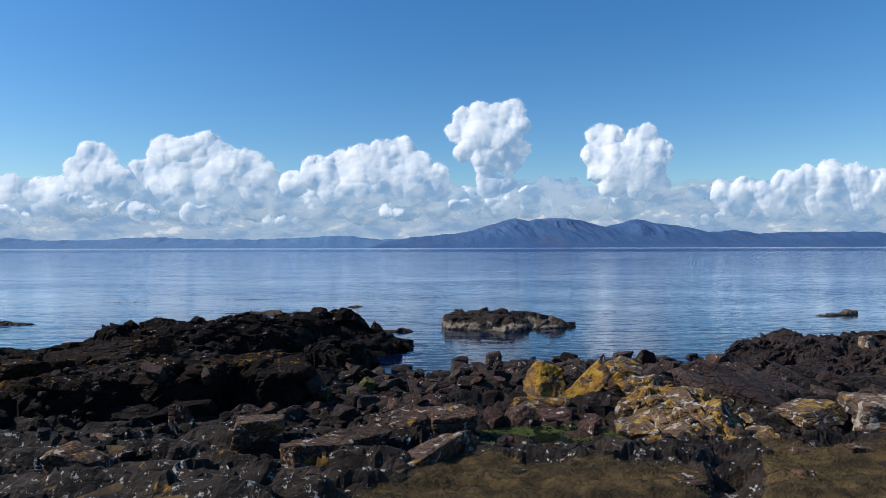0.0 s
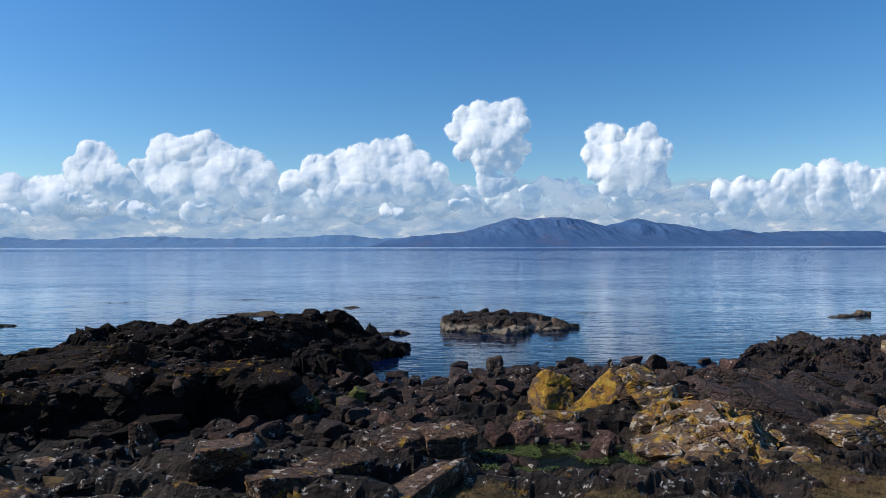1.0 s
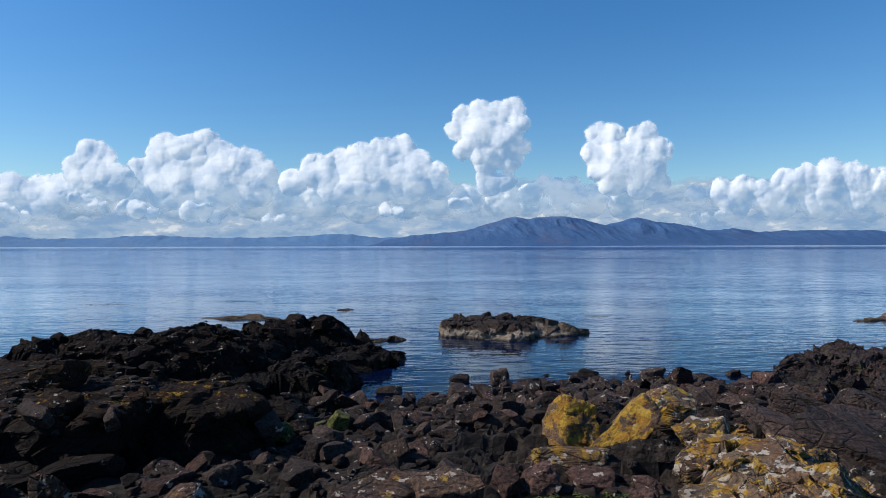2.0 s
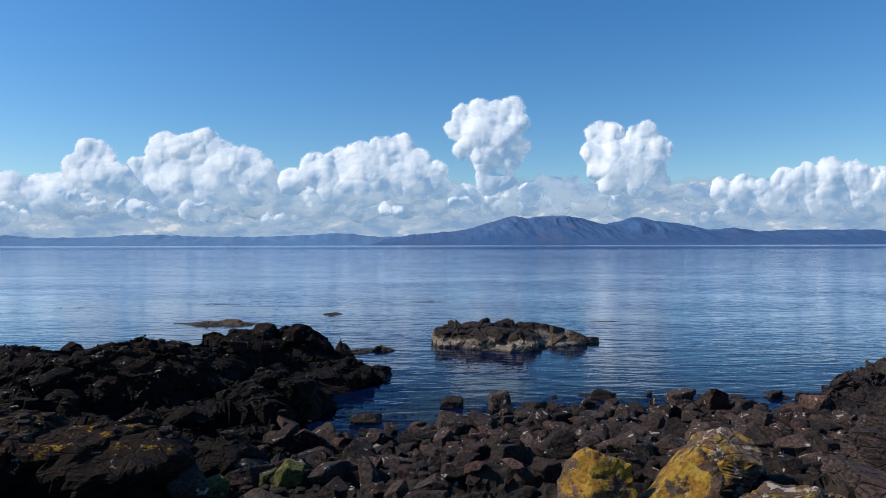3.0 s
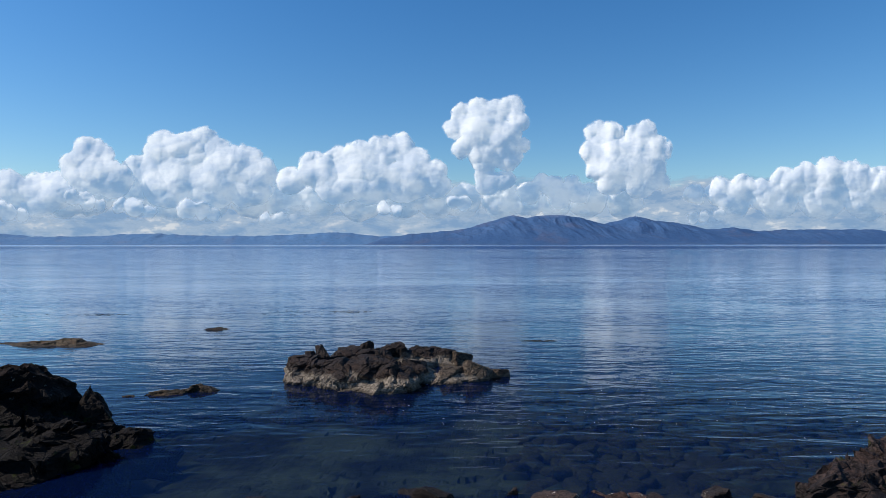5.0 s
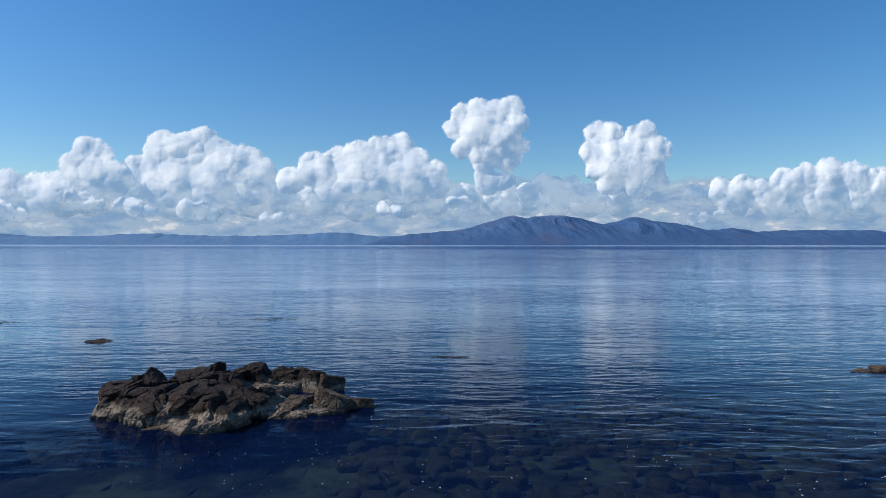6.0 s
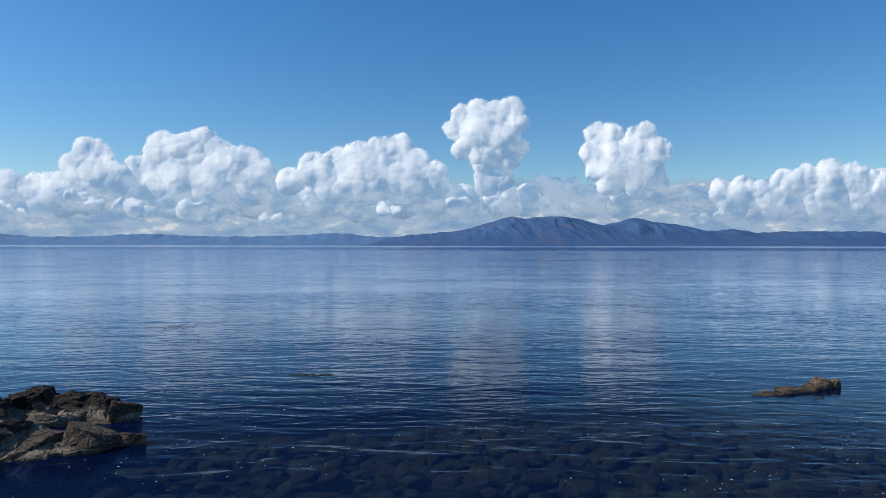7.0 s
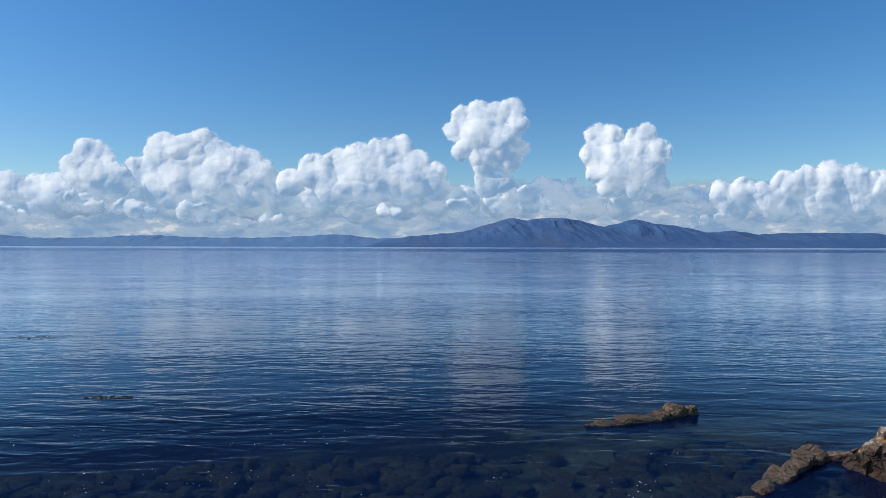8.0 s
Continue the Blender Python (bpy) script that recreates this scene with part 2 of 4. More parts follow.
M_ISLE = rock_material("sea_rock", (0.008, 0.006, 0.0056), (0.034, 0.024, 0.020), 0.0, 0.0, (-0.3, -0.1), foot=0.31, strata=0.5)
M_ISLE_PALE = rock_material("sea_rock_foot", (0.024, 0.020, 0.016), (0.085, 0.069, 0.053), 0.0, 0.0, (-0.3, -0.1), foot=0.12, strata=0.5)
M_MOSS = rock_material("weedy_stone", (0.022, 0.026, 0.008), (0.075, 0.085, 0.02), 0.0, 0.2, (-0.3, 0.1), cracks=0.0, brown=0.3)
M_SEABED = rock_material("seabed_stone", (0.11, 0.12, 0.075), (0.17, 0.175, 0.11), 0.0, 0.0, (-4.0, -3.0), cracks=0.0, vary=0.25, brown=0.1, speck=0.0)
M_KELP_ROCK = rock_material("weedy_sea_rock", (0.03, 0.024, 0.015), (0.08, 0.06, 0.035), 0.0, 0.0, (-0.05, 0.12))
M_TAN = rock_material("tan_sea_rock", (0.05, 0.038, 0.026), (0.135, 0.102, 0.069), 0.0, 0.0, (-0.05, 0.12), barnacle=0.3)


def water_material(name, tint, murk, ripple=1.0):
    """Clear sea or pool water: low ripples in calm and ruffled lanes, mirror-like at a slant, dark when looked into."""
    n = Nodes(name)
    near = n.noise(1.0, 2.0, 0.5, n.scaled(0.55, 1.7, 1.0, 0.16), 0.8)
    cross = n.noise(1.0, 1.0, 0.5, n.scaled(1.5, 2.9, 1.0, -0.45), 0.5)
    swell = n.noise(1.0, 2.0, 0.5, n.scaled(0.20, 0.60, 1.0, -0.15), 0.6)
    fine = n.noise(1.0, 2.0, 0.5, n.scaled(4.5, 8.0, 1.0, 0.1))
    gusts = n.step(n.noise(1.0, 3.0, 0.55, n.scaled(0.035, 0.11, 1.0, 0.1)), 0.36, 0.62, 0.6, 1.3)
    lanes = n.step(n.noise(1.0, 3.0, 0.5, n.scaled(0.004, 0.03, 1.0)), 0.35, 0.65, 0.6, 1.2)
    away = n.math("ADD", n.add("ShaderNodeSeparateXYZ", Vector=n.pos).outputs[1], n.math("MULTIPLY", n.noise(1.0, 3.0, 0.5, n.scaled(0.002, 0.006, 1.0)), 220.0))
    ruffled = n.math("MULTIPLY", n.step(away, 330.0, 400.0), n.step(away, 620.0, 520.0))
    lanes = n.math("MULTIPLY", n.math("ADD", lanes, n.math("MULTIPLY", ruffled, 1.6)), gusts)
    h = n.math("ADD", n.math("MULTIPLY", near, 0.054), n.math("MULTIPLY", swell, 0.052))
    h = n.math("ADD", h, n.math("MULTIPLY", cross, 0.014))
    h = n.math("ADD", h, n.math("MULTIPLY", n.noise(1.0, 2.0, 0.55, n.scaled(1.6, 5.0, 1.0, 0.05), 0.5), 0.011))
    h = n.math("MULTIPLY", n.math("ADD", h, n.math("MULTIPLY", fine, 0.004)), lanes)
    h = n.math("MULTIPLY", h, n.step(n.add("ShaderNodeSeparateXYZ", Vector=n.pos).outputs[1], 60.0, 700.0, 1.0, 0.3))
    nor = n.bump(h, 1.0, ripple)
    fres = n.add("ShaderNodeFresnel", IOR=1.33, Normal=nor).outputs[0]
    fres = n.math("MAXIMUM", n.math("SUBTRACT", n.math("MULTIPLY", fres, 1.85), 0.305), 0.02)
    fres = n.math("MINIMUM", fres, 0.97)
    # far off, the ripples blur into a rough sheen
    chop = n.step(n.add("ShaderNodeSeparateXYZ", Vector=n.pos).outputs[1], 60.0, 2400.0, 0.012, 0.19)
    clear = n.add("ShaderNodeBsdfTransparent", Color=(*tint, 1.0))
    gloss = n.add("ShaderNodeBsdfGlossy", Color=(0.83, 0.905, 1.0, 1), Roughness=chop, Normal=nor)
    body = n.add("ShaderNodeBsdfDiffuse", Color=(*murk, 1.0))
    deep = n.add("ShaderNodeMixShader")
    deep.inputs[0].default_value = 0.21
    n.put(deep.inputs[1], clear.outputs[0])
    n.put(deep.inputs[2], body.outputs[0])
    m = n.add("ShaderNodeMixShader")
    n.put(m.inputs[0], fres)
    n.put(m.inputs[1], deep.outputs[0])
    n.put(m.inputs[2], gloss.outputs[0])
    n.t.links.new(m.outputs[0], n.out.inputs[0])
    return n.mat


M_WATER = water_material("sea_water", (0.39, 0.45, 0.43), (0.004, 0.018, 0.095), 0.62)
M_POOL = water_material("pool_water", (0.55, 0.65, 0.62), (0.02, 0.03, 0.02), 0.1)


def ground_material():
    """Rock, shingle and turf above the sea, weedy stones below; deep water's blue gloom painted on the bed."""
    n = Nodes("shore_ground")
    z = n.height_of()
    big, fine = n.noise(1.2, 5.0), n.noise(14.0, 6.0, 0.65)
    dip = n.add("ShaderNodeMapping", Vector=n.pos)
    dip.inputs["Rotation"].default_value = (0.3, 0.2, 0.2)
    dip.inputs["Scale"].default_value = (1.2, 2.2, 5.0)
    beds = n.noise(1.0, 4.0, 0.55, dip.outputs[0], 0.5)
    col = n.mix(n.step(big, 0.35, 0.7), (0.0055, 0.0036, 0.0027), (0.034, 0.0205, 0.0132))
    col = n.mix(n.math("MULTIPLY", n.step(beds, 0.5, 0.64), 0.5), col, (0.062, 0.040, 0.027))
    col = n.mix(n.step(fine, 0.36, 0.62), n.mix(0.6, col, (0.010, 0.009, 0.008)), col)
    col = n.mix(n.math("MULTIPLY", n.step(n.noise(2.2, 8.0, 0.65), 0.63, 0.68), n.step(z, 0.7, 1.0)), col, (0.22, 0.12, 0.02))
    col = n.mix(n.math("MULTIPLY", n.step(n.noise(8.5, 8.0, 0.72), 0.585, 0.615), n.step(z, 0.7, 1.0)), col, (0.36, 0.34, 0.31))
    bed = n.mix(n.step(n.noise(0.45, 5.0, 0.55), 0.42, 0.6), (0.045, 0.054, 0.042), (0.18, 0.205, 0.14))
    # painted deep-water blue takes over between 0.75 and 1.7 m down
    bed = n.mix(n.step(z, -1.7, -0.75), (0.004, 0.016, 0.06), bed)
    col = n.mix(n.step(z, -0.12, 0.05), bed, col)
    h = n.math("ADD", n.noise(5.0, 9.0, 0.66), n.math("MULTIPLY", fine, 0.35))
    h = n.math("ADD", h, n.math("MULTIPLY", beds, 1.0))
    return n.surface(col, 0.8, n.bump(h, 1.0, 0.06), 0.25)


M_GROUND = ground_material()


def plain_material(name, a, b, scale, rough=0.8, bump=0.3, dist=0.02):
    n = Nodes(name)
    col = n.mix(n.step(n.noise(scale, 6.0, 0.6), 0.35, 0.65), a, b)
    return n.surface(col, rough, n.bump(n.noise(scale * 6, 5.0, 0.6), bump, dist), 0.3)


M_TURF = plain_material("turf_soil", (0.022, 0.015, 0.007), (0.10, 0.064, 0.025), 2.5, 0.95, 0.8, 0.04)


def grass_material():
    """Short sward: olive, brown and straw in patches, each blade its own shade."""
    n = Nodes("grass_blade")
    isle = n.t.nodes.new("ShaderNodeNewGeometry").outputs["Random Per Island"]
    col = n.mix(n.step(n.noise(1.6, 5.0, 0.6), 0.38, 0.62), (0.044, 0.043, 0.011), (0.105, 0.064, 0.026))
    col = n.mix(n.math("MULTIPLY", n.step(n.noise(0.7, 4.0, 0.6), 0.5, 0.62), 0.6), col, (0.135, 0.088, 0.038))
    col = n.mix(n.step(n.noise(5.0, 4.0, 0.6), 0.44, 0.6), n.mix(0.6, col, (0.014, 0.010, 0.005)), col)
    col = n.mix(isle, n.mix(0.65, col, (0.010, 0.007, 0.003)), n.mix(0.32, col, (0.26, 0.19, 0.095)))
    return n.surface(col, 0.85, None, 0.15)


M_GRASS = grass_material()
M_ALGAE = plain_material("green_weed", (0.028, 0.045, 0.006), (0.085, 0.105, 0.016), 5.0, 0.6, 0.6, 0.03)
M_KELP = plain_material("kelp", (0.015, 0.014, 0.010), (0.04, 0.033, 0.018), 3.0, 0.5, 0.5, 0.03)
M_FOAM = plain_material("foam", (0.7, 0.72, 0.72), (0.8, 0.8, 0.8), 9.0, 0.9, 0.0)


def cloud_material():
    """White vapour: sunlight on its billows over a painted glow for the light scattered inside; its rim frays where the
    body thins out.
    """
    n = Nodes("cloud")
    body = n.add("ShaderNodeAttribute")
    body.attribute_name = "body"
    rag = n.math("ADD", n.math("MULTIPLY", n.math("SUBTRACT", n.noise(0.011, 5.0, 0.55), 0.5), 34.0), n.math("MULTIPLY", n.math("SUBTRACT", n.noise(0.04, 4.0, 0.55), 0.5), 14.0))
    thick = n.step(n.math("ADD", body.outputs["Fac"], rag), -5.0, 15.0)
    puff = n.noise(0.0058, 6.0, 0.6, n.scaled(1.0, 1.0, 1.6))
    # scattered light and grey-blue shade, painted as the colour of the glow
    inner = n.mix(n.step(puff, 0.38, 0.62), (0.15, 0.265, 0.425), (0.33, 0.42, 0.53))
    nor = n.bump(n.noise(0.05, 4.0, 0.55), 0.35, 8.0)
    d = n.add("ShaderNodeBsdfDiffuse", Color=(0.47, 0.44, 0.40, 1.0), Normal=nor)
    g = n.add("ShaderNodeEmission", Color=inner, Strength=0.98)
    a = n.add("ShaderNodeAddShader")
    n.put(a.inputs[0], d.outputs[0])
    n.put(a.inputs[1], g.outputs[0])
    o = n.add("ShaderNodeMixShader")
    n.put(o.inputs[0], thick)
    n.put(o.inputs[1], n.add("ShaderNodeBsdfTransparent").outputs[0])
    n.put(o.inputs[2], a.outputs[0])
    n.t.links.new(o.outputs[0], n.out.inputs[0])
    return n.mat


M_CLOUD = cloud_material()


def haze_material(name, low, high, cover, shift):
    """Pale far cloud layer above the horizon, its daylight painted as a glow, thinning upward in uneven streaks."""
    n = Nodes(name)
    z = n.height_of()
    at = n.add("ShaderNodeVectorMath", )
    n.put(at.inputs[0], n.pos)
    at.inputs[1].default_value = (shift, 0, shift)
    a = n.noise(1.0, 8.0, 0.62, n.scaled(0.0036, 0.0036, 0.0095, source=at.outputs[0]))
    b = n.noise(1.0, 7.0, 0.6, n.scaled(0.0021, 0.0021, 0.006, source=at.outputs[0]))
    # grey-blue and bright white of lit cloud, painted into the emission
    col = n.mix(n.step(a, 0.40, 0.52), (0.24, 0.39, 0.61), (0.37, 0.50, 0.67))
    col = n.mix(n.step(a, 0.545, 0.66), col, (0.70, 0.755, 0.82))
    thick = n.math("ADD", n.step(z, low, high, cover, -0.35), n.math("MULTIPLY", n.math("SUBTRACT", b, 0.5), 2.4))
    glow = n.add("ShaderNodeEmission", Color=col, Strength=0.95)
    m = n.add("ShaderNodeMixShader")
    n.put(m.inputs[0], n.step(thick, 0.15, 0.75))
    n.put(m.inputs[1], n.add("ShaderNodeBsdfTransparent").outputs[0])
    n.put(m.inputs[2], glow.outputs[0])
    n.t.links.new(m.outputs[0], n.out.inputs[0])
    return n.mat


M_HAZE_LOW = haze_material("low_cloud_layer", 110.0, 320.0, 0.6, 900.0)
M_HAZE = haze_material("far_cloud_layer", 360.0, 640.0, 1.05, 0.0)


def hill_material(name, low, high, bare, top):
    """Far moor and rock: dark heather, brown slopes, bare summits, all tinted with painted haze."""
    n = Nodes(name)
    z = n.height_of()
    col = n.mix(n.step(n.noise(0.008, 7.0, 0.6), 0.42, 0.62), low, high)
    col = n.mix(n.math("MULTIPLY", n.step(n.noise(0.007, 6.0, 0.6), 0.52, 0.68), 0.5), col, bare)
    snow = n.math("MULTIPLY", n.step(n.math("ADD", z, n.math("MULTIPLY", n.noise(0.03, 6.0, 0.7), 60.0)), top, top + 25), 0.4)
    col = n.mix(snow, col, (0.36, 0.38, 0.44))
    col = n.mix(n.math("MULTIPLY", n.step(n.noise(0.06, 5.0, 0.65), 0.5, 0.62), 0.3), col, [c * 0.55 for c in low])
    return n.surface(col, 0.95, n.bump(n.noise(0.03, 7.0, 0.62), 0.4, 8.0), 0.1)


# the blue of the air in between is painted into these base colours
M_HILL = hill_material("hazed_far_moor", (0.043, 0.096, 0.205), (0.054, 0.108, 0.218), (0.090, 0.102, 0.165), 185.0)
M_HILL_FAR = hill_material("hazed_farther_moor", (0.080, 0.165, 0.30), (0.098, 0.182, 0.31), (0.13, 0.172, 0.265), 900.0)


# ---- the lie of the land ----
def land(x, y):
    """Height of the ground without its outcrops: it falls from the turf to the sea and on under it."""
    y = y - np.interp(x, [9, 13, 22, 26, 40], [0, 1.5, 6.5, 9, 12])
    y = y + np.interp(x, [-3, -1, 0.5, 2], [0, 1.8, 1.7, 0]) * smooth(14, 17, y)
    right = np.interp(y, [-4900, -60, 0, 5, 8, 10, 14, 16, 18, 20.3, 22, 26, 32, 50, 200, 5000], [40, 4, 1.7, 1.3, 1.05, 0.62, 0.52, 0.29, 0.06, -0.13, -0.36, -0.7, -1.1, -3.5, -9, -25])
    left = np.interp(y, [-4900, -60, 0, 5, 8, 10, 12, 14, 16.5, 18, 22, 26, 32, 50, 200, 5000], [40, 4, 1.9, 1.45, 1.12, 0.72, 0.38, 0.18, 0.02, -0.15, -0.4, -0.9, -1.4, -3.5, -9, -25])
    k = smooth(-3.2, 0.6, x)
    return left * (1 - k) + right * k


def gully(x, y):
    """1 in the bare channel that crosses the turf."""
    bend = 3.6 + 0.43 * (y - 6.8) + 0.12 * vnoise(y * 1.3, y * 0.0, 0.0, 79)
    return np.exp(-((x - bend) / 0.27) ** 2) * smooth(9.0, 8.3, y) * smooth(3.0, 4.5, y)


def turf_mask(x, y):
    """1 on the grass, 0 on the rock."""
    w = 0.45 * fbm(x * 1.5, y * 1.5, 0.0, 77, 4)
    front = np.interp(x, [-1.2, -0.3, 0.4, 1.2, 2.6, 3.6, 4.4, 5.0, 6.0, 8.0], [5.0, 6.5, 7.9, 8.1, 7.7, 7.9, 7.8, 9.0, 8.9, 8.6])
    return smooth(-0.15, 0.25, front - y + w - 5.0 * gully(x, y))


def ground(x, y):
    base = land(x, y)
    rocky = smooth(26, 21, y) * smooth(-60, -20, x) * smooth(60, 30, x) * smooth(1, 4, y)
    rocky = np.maximum(rocky, 0.5 * smooth(40, 32, y) * smooth(-40, -20, x) * smooth(60, 40, x) * smooth(-20, 0, y))
    strike = 0.15
    rocky = rocky * (1 - 0.6 * smooth(13.5, 15.5, y) * smooth(-1.5, 0.0, x))
    f1, c1 = facets(x, y, 3, 0.8, strike, 4.0, 0.5)
    f2, c2 = facets(x, y, 5, 0.3, strike + 0.1, 3.4, 0.6)
    f3, c3 = facets(x, y, 8, 0.16, strike, 2.0, 0.8)
    # beds that stand up as broken ledges, steep to the land and sloping off to the sea
    v = (y + 0.10 * x + 0.30 * fbm(x * 0.45, y * 0.45, 0.0, 23, 3) + 0.25 * f1) / 0.72
    row, back = np.floor(v), v - np.floor(v)
    ledge = smooth(0.0, 0.24, back) * (1 - back) * (0.35 + 0.9 * hash01(row, np.floor(x * 0.55 + 7 * hash01(row, row * 0, row * 0, 4)), row * 0, 29))
    rock = 0.24 * f1 + 0.13 * f2 + 0.035 * f3 + 0.24 * ledge - 0.10 * (1 - smooth(0, 0.16, c1)) - 0.05 * (1 - smooth(0, 0.2, c2)) + 0.032 * fbm(x * 3.5, y * 9, 0.0, 21, 5, 0.6)
    t = turf_mask(x, y)
    soft = 0.08 * fbm(x * 1.2, y * 1.4, 0.0, 31, 3) + 0.05 * np.abs(fbm(x * 3.2, y * 4.5, 0.0, 35, 3)) + 0.02
    z = base + rocky * (rock * (1 - t) + soft * t)
    pool = np.clip(1.6 * np.exp(-(((x - 1.9) / 1.75) ** 2 + ((y - 10.2) / 0.85) ** 2)) - 0.25, 0, 1)
    z = z * (1 - pool) + (0.38 + 0.12 * f2) * pool
    hollow = np.exp(-(((x - 0.75) / 0.55) ** 2 + ((y - 6.55) / 0.17) ** 2)) + 0.8 * np.exp(-(((x - 1.5) / 0.3) ** 2 + ((y - 7.75) / 0.15) ** 2))
    z = z - 0.24 * np.exp(-(((x - 1.9) / 1.7) ** 2 + ((y - 9.1) / 0.55) ** 2)) * (1 - t)
    return z - 0.34 * hollow - 0.26 * gully(x, y)


def mound(x, y, cx, cy, rx, ry, turn, top, power=4.0):
    """A steep-sided swell: its top height in the middle, far below outside."""
    c, s = math.cos(turn), math.sin(turn)
    u, v = ((x - cx) * c + (y - cy) * s) / rx, ((y - cy) * c - (x - cx) * s) / ry
    rho = (np.abs(u) ** 2.4 + np.abs(v) ** 2.4) ** (1 / 2.4)
    return top - 1.1 * rho ** power


def crag(x, y, mounds, seed, strike, rough=1.0, cell=1.5, small=1.0, stretch=1.5, jags=0.16):
    """A jointed outcrop over several mounds."""
    wx = x + 0.35 * fbm(x * 0.7, y * 0.7, 2.0, seed + 70, 3)
    wy = y + 0.35 * fbm(x * 0.7, y * 0.7, 5.0, seed + 71, 3)
    body = np.full_like(x, -2.0)
    for m in mounds:
        body = np.maximum(body, mound(wx, wy, *m))
    f1, c1 = facets(x, y, seed, cell, strike, stretch, 1.1)
    f2, c2 = facets(x, y, seed + 2, cell * 0.42, strike - 0.15, stretch, 1.1)
    f3, c3 = facets(x, y, seed + 4, cell * 0.15, strike + 0.2, 1.4, 1.0)
    rock = 0.42 * f1 + small * (0.22 * f2 + 0.08 * f3) - 0.16 * (1 - smooth(0, 0.13, c1)) - 0.07 * (1 - smooth(0, 0.18, c2))
    c, s = math.cos(strike), math.sin(strike)
    u, v = x * c + y * s, y * c - x * s
    jag = np.abs(fbm(u * 1.6, v * 5.5, 0.0, seed + 8, 4)) + 0.5 * np.abs(vnoise(u * 5, v * 14, 0.0, seed + 9))
    return body + rough * (rock + jags * (0.45 - jag) + 0.03 * fbm(x * 6, y * 6, 0.0, seed + 6, 3))


FRONT_CRAG = [
    (-6.9, 12.1, 1.6, 1.5, 0.3, 1.5, 9.0), (-9.3, 11.4, 2.2, 1.7, 0.0, 1.42, 9.0), (-5.2, 12.8, 1.3, 1.2, 0.4, 1.38, 9.0),
    (-6.3, 13.7, 2.0, 1.7, 0.1, 1.36, 7.0), (-8.4, 12.7, 1.8, 1.5, 0.0, 1.2, 7.0), (-4.0, 13.8, 1.5, 1.4, 0.2, 1.25, 8.0),
    (-7.6, 14.9, 3.9, 2.1, -0.08, 1.32), (-10.5, 13.0, 3.6, 2.6, 0.3, 1.15), (-4.6, 15.0, 1.5, 1.5, 0.0, 1.0),
    (-3.1, 15.6, 0.9, 1.0, 0.0, 0.62), (-13.0, 15.5, 4.5, 3.0, 0.2, 0.75), (-18.5, 16.0, 4.0, 4.0, 0.0, 0.4),
]
LEFT_CRAG = [
    (-6.7, 18.3, 2.4, 2.2, 0.2, 1.5), (-6.0, 20.0, 2.4, 2.6, 0.05, 1.33), (-9.2, 17.5, 1.5, 1.5, 0.0, 1.15), (-13.0, 17.5, 4.0, 2.6, 0.2, 0.7), (-4.9, 21.6, 1.8, 3.2, 0.25, 0.96),
    (-4.1, 24.1, 1.5, 1.3, -0.3, 1.2), (-2.9, 22.6, 1.9, 2.3, 0.3, 0.62), (-1.8, 23.6, 1.5, 0.8, -0.02, 0.48), (-11.0, 18.6, 3.0, 2.3, 0.0, 0.55),
    (-3.3, 19.7, 1.5, 1.9, 0.2, 0.62, 6.0), (-3.7, 17.6, 1.4, 1.3, 0.0, 0.62, 6.0), (-2.9, 16.5, 0.9, 0.8, 0.0, 0.45, 6.0),
]
RIGHT_CRAG = [
    (13.3, 20.8, 2.9, 2.0, 0.05, 0.64), (11.3, 20.5, 1.9, 1.5, 0.1, 0.40), (11.4, 17.4, 2.3, 2.8, 0.3, 0.42), (16.5, 20.0, 4.0, 3.4, 0.3, 0.72),
    (14.0, 16.0, 4.0, 3.2, 0.0, 0.75), (9.9, 20.0, 0.9, 0.9, 0.0, 0.18), (21.0, 21.0, 4.0, 4.0, 0.3, 0.8),
]
LICHEN_CRAG = [
    (4.75, 10.7, 1.0, 1.5, -0.5, 1.12), (4.50, 12.3, 0.8, 0.8, 0.0, 0.98), (5.9, 11.6, 1.1, 1.1, -0.6, 0.70), (4.15, 9.75, 0.8, 0.6, 0.0, 0.80),
    (5.55, 9.7, 0.7, 0.8, 0.0, 0.72),
]
ISLAND = [
    (1.0, 29.6, 1.15, 1.4, 0.1, 0.56), (2.3, 28.9, 1.2, 1.4, 0.0, 0.62), (3.4, 28.3, 1.1, 1.0, 0.2, 0.54), (2.1, 30.4, 1.2, 1.0, 0.0, 0.70),
    (3.8, 31.1, 1.6, 0.8, 0.1, 0.56), (4.0, 29.2, 0.9, 0.7, 0.3, 0.36), (5.2, 29.1, 1.3, 0.55, 0.15, 0.16),
]


def front_crag(x, y):
    return crag(x, y, FRONT_CRAG, 121, 0.2, 0.7, 2.4, 0.35, 1.5, 0.05)


def left_crag(x, y):
    return crag(x, y, LEFT_CRAG, 101, 0.5, 1.0, 2.1, 0.65, 1.5, 0.11)


def right_crag(x, y):
    return crag(x, y, RIGHT_CRAG, 141, 0.7, 0.75, 1.3, 0.8, 3.2, 0.22)


def lichen_crag(x, y):
    return crag(x, y, LICHEN_CRAG, 163, -0.75, 0.55, 1.1, 0.55)


def island(x, y):
    return crag(x, y, ISLAND, 183, 1.35, 0.42, 0.9, 0.7, 2.0, 0.06)


def surface_height(x, y):
    x, y = np.atleast_1d(np.asarray(x, float)), np.atleast_1d(np.asarray(y, float))
    return np.maximum(ground(x, y), np.maximum(lichen_crag(x, y), np.maximum(front_crag(x, y), np.maximum(left_crag(x, y), right_crag(x, y)))))


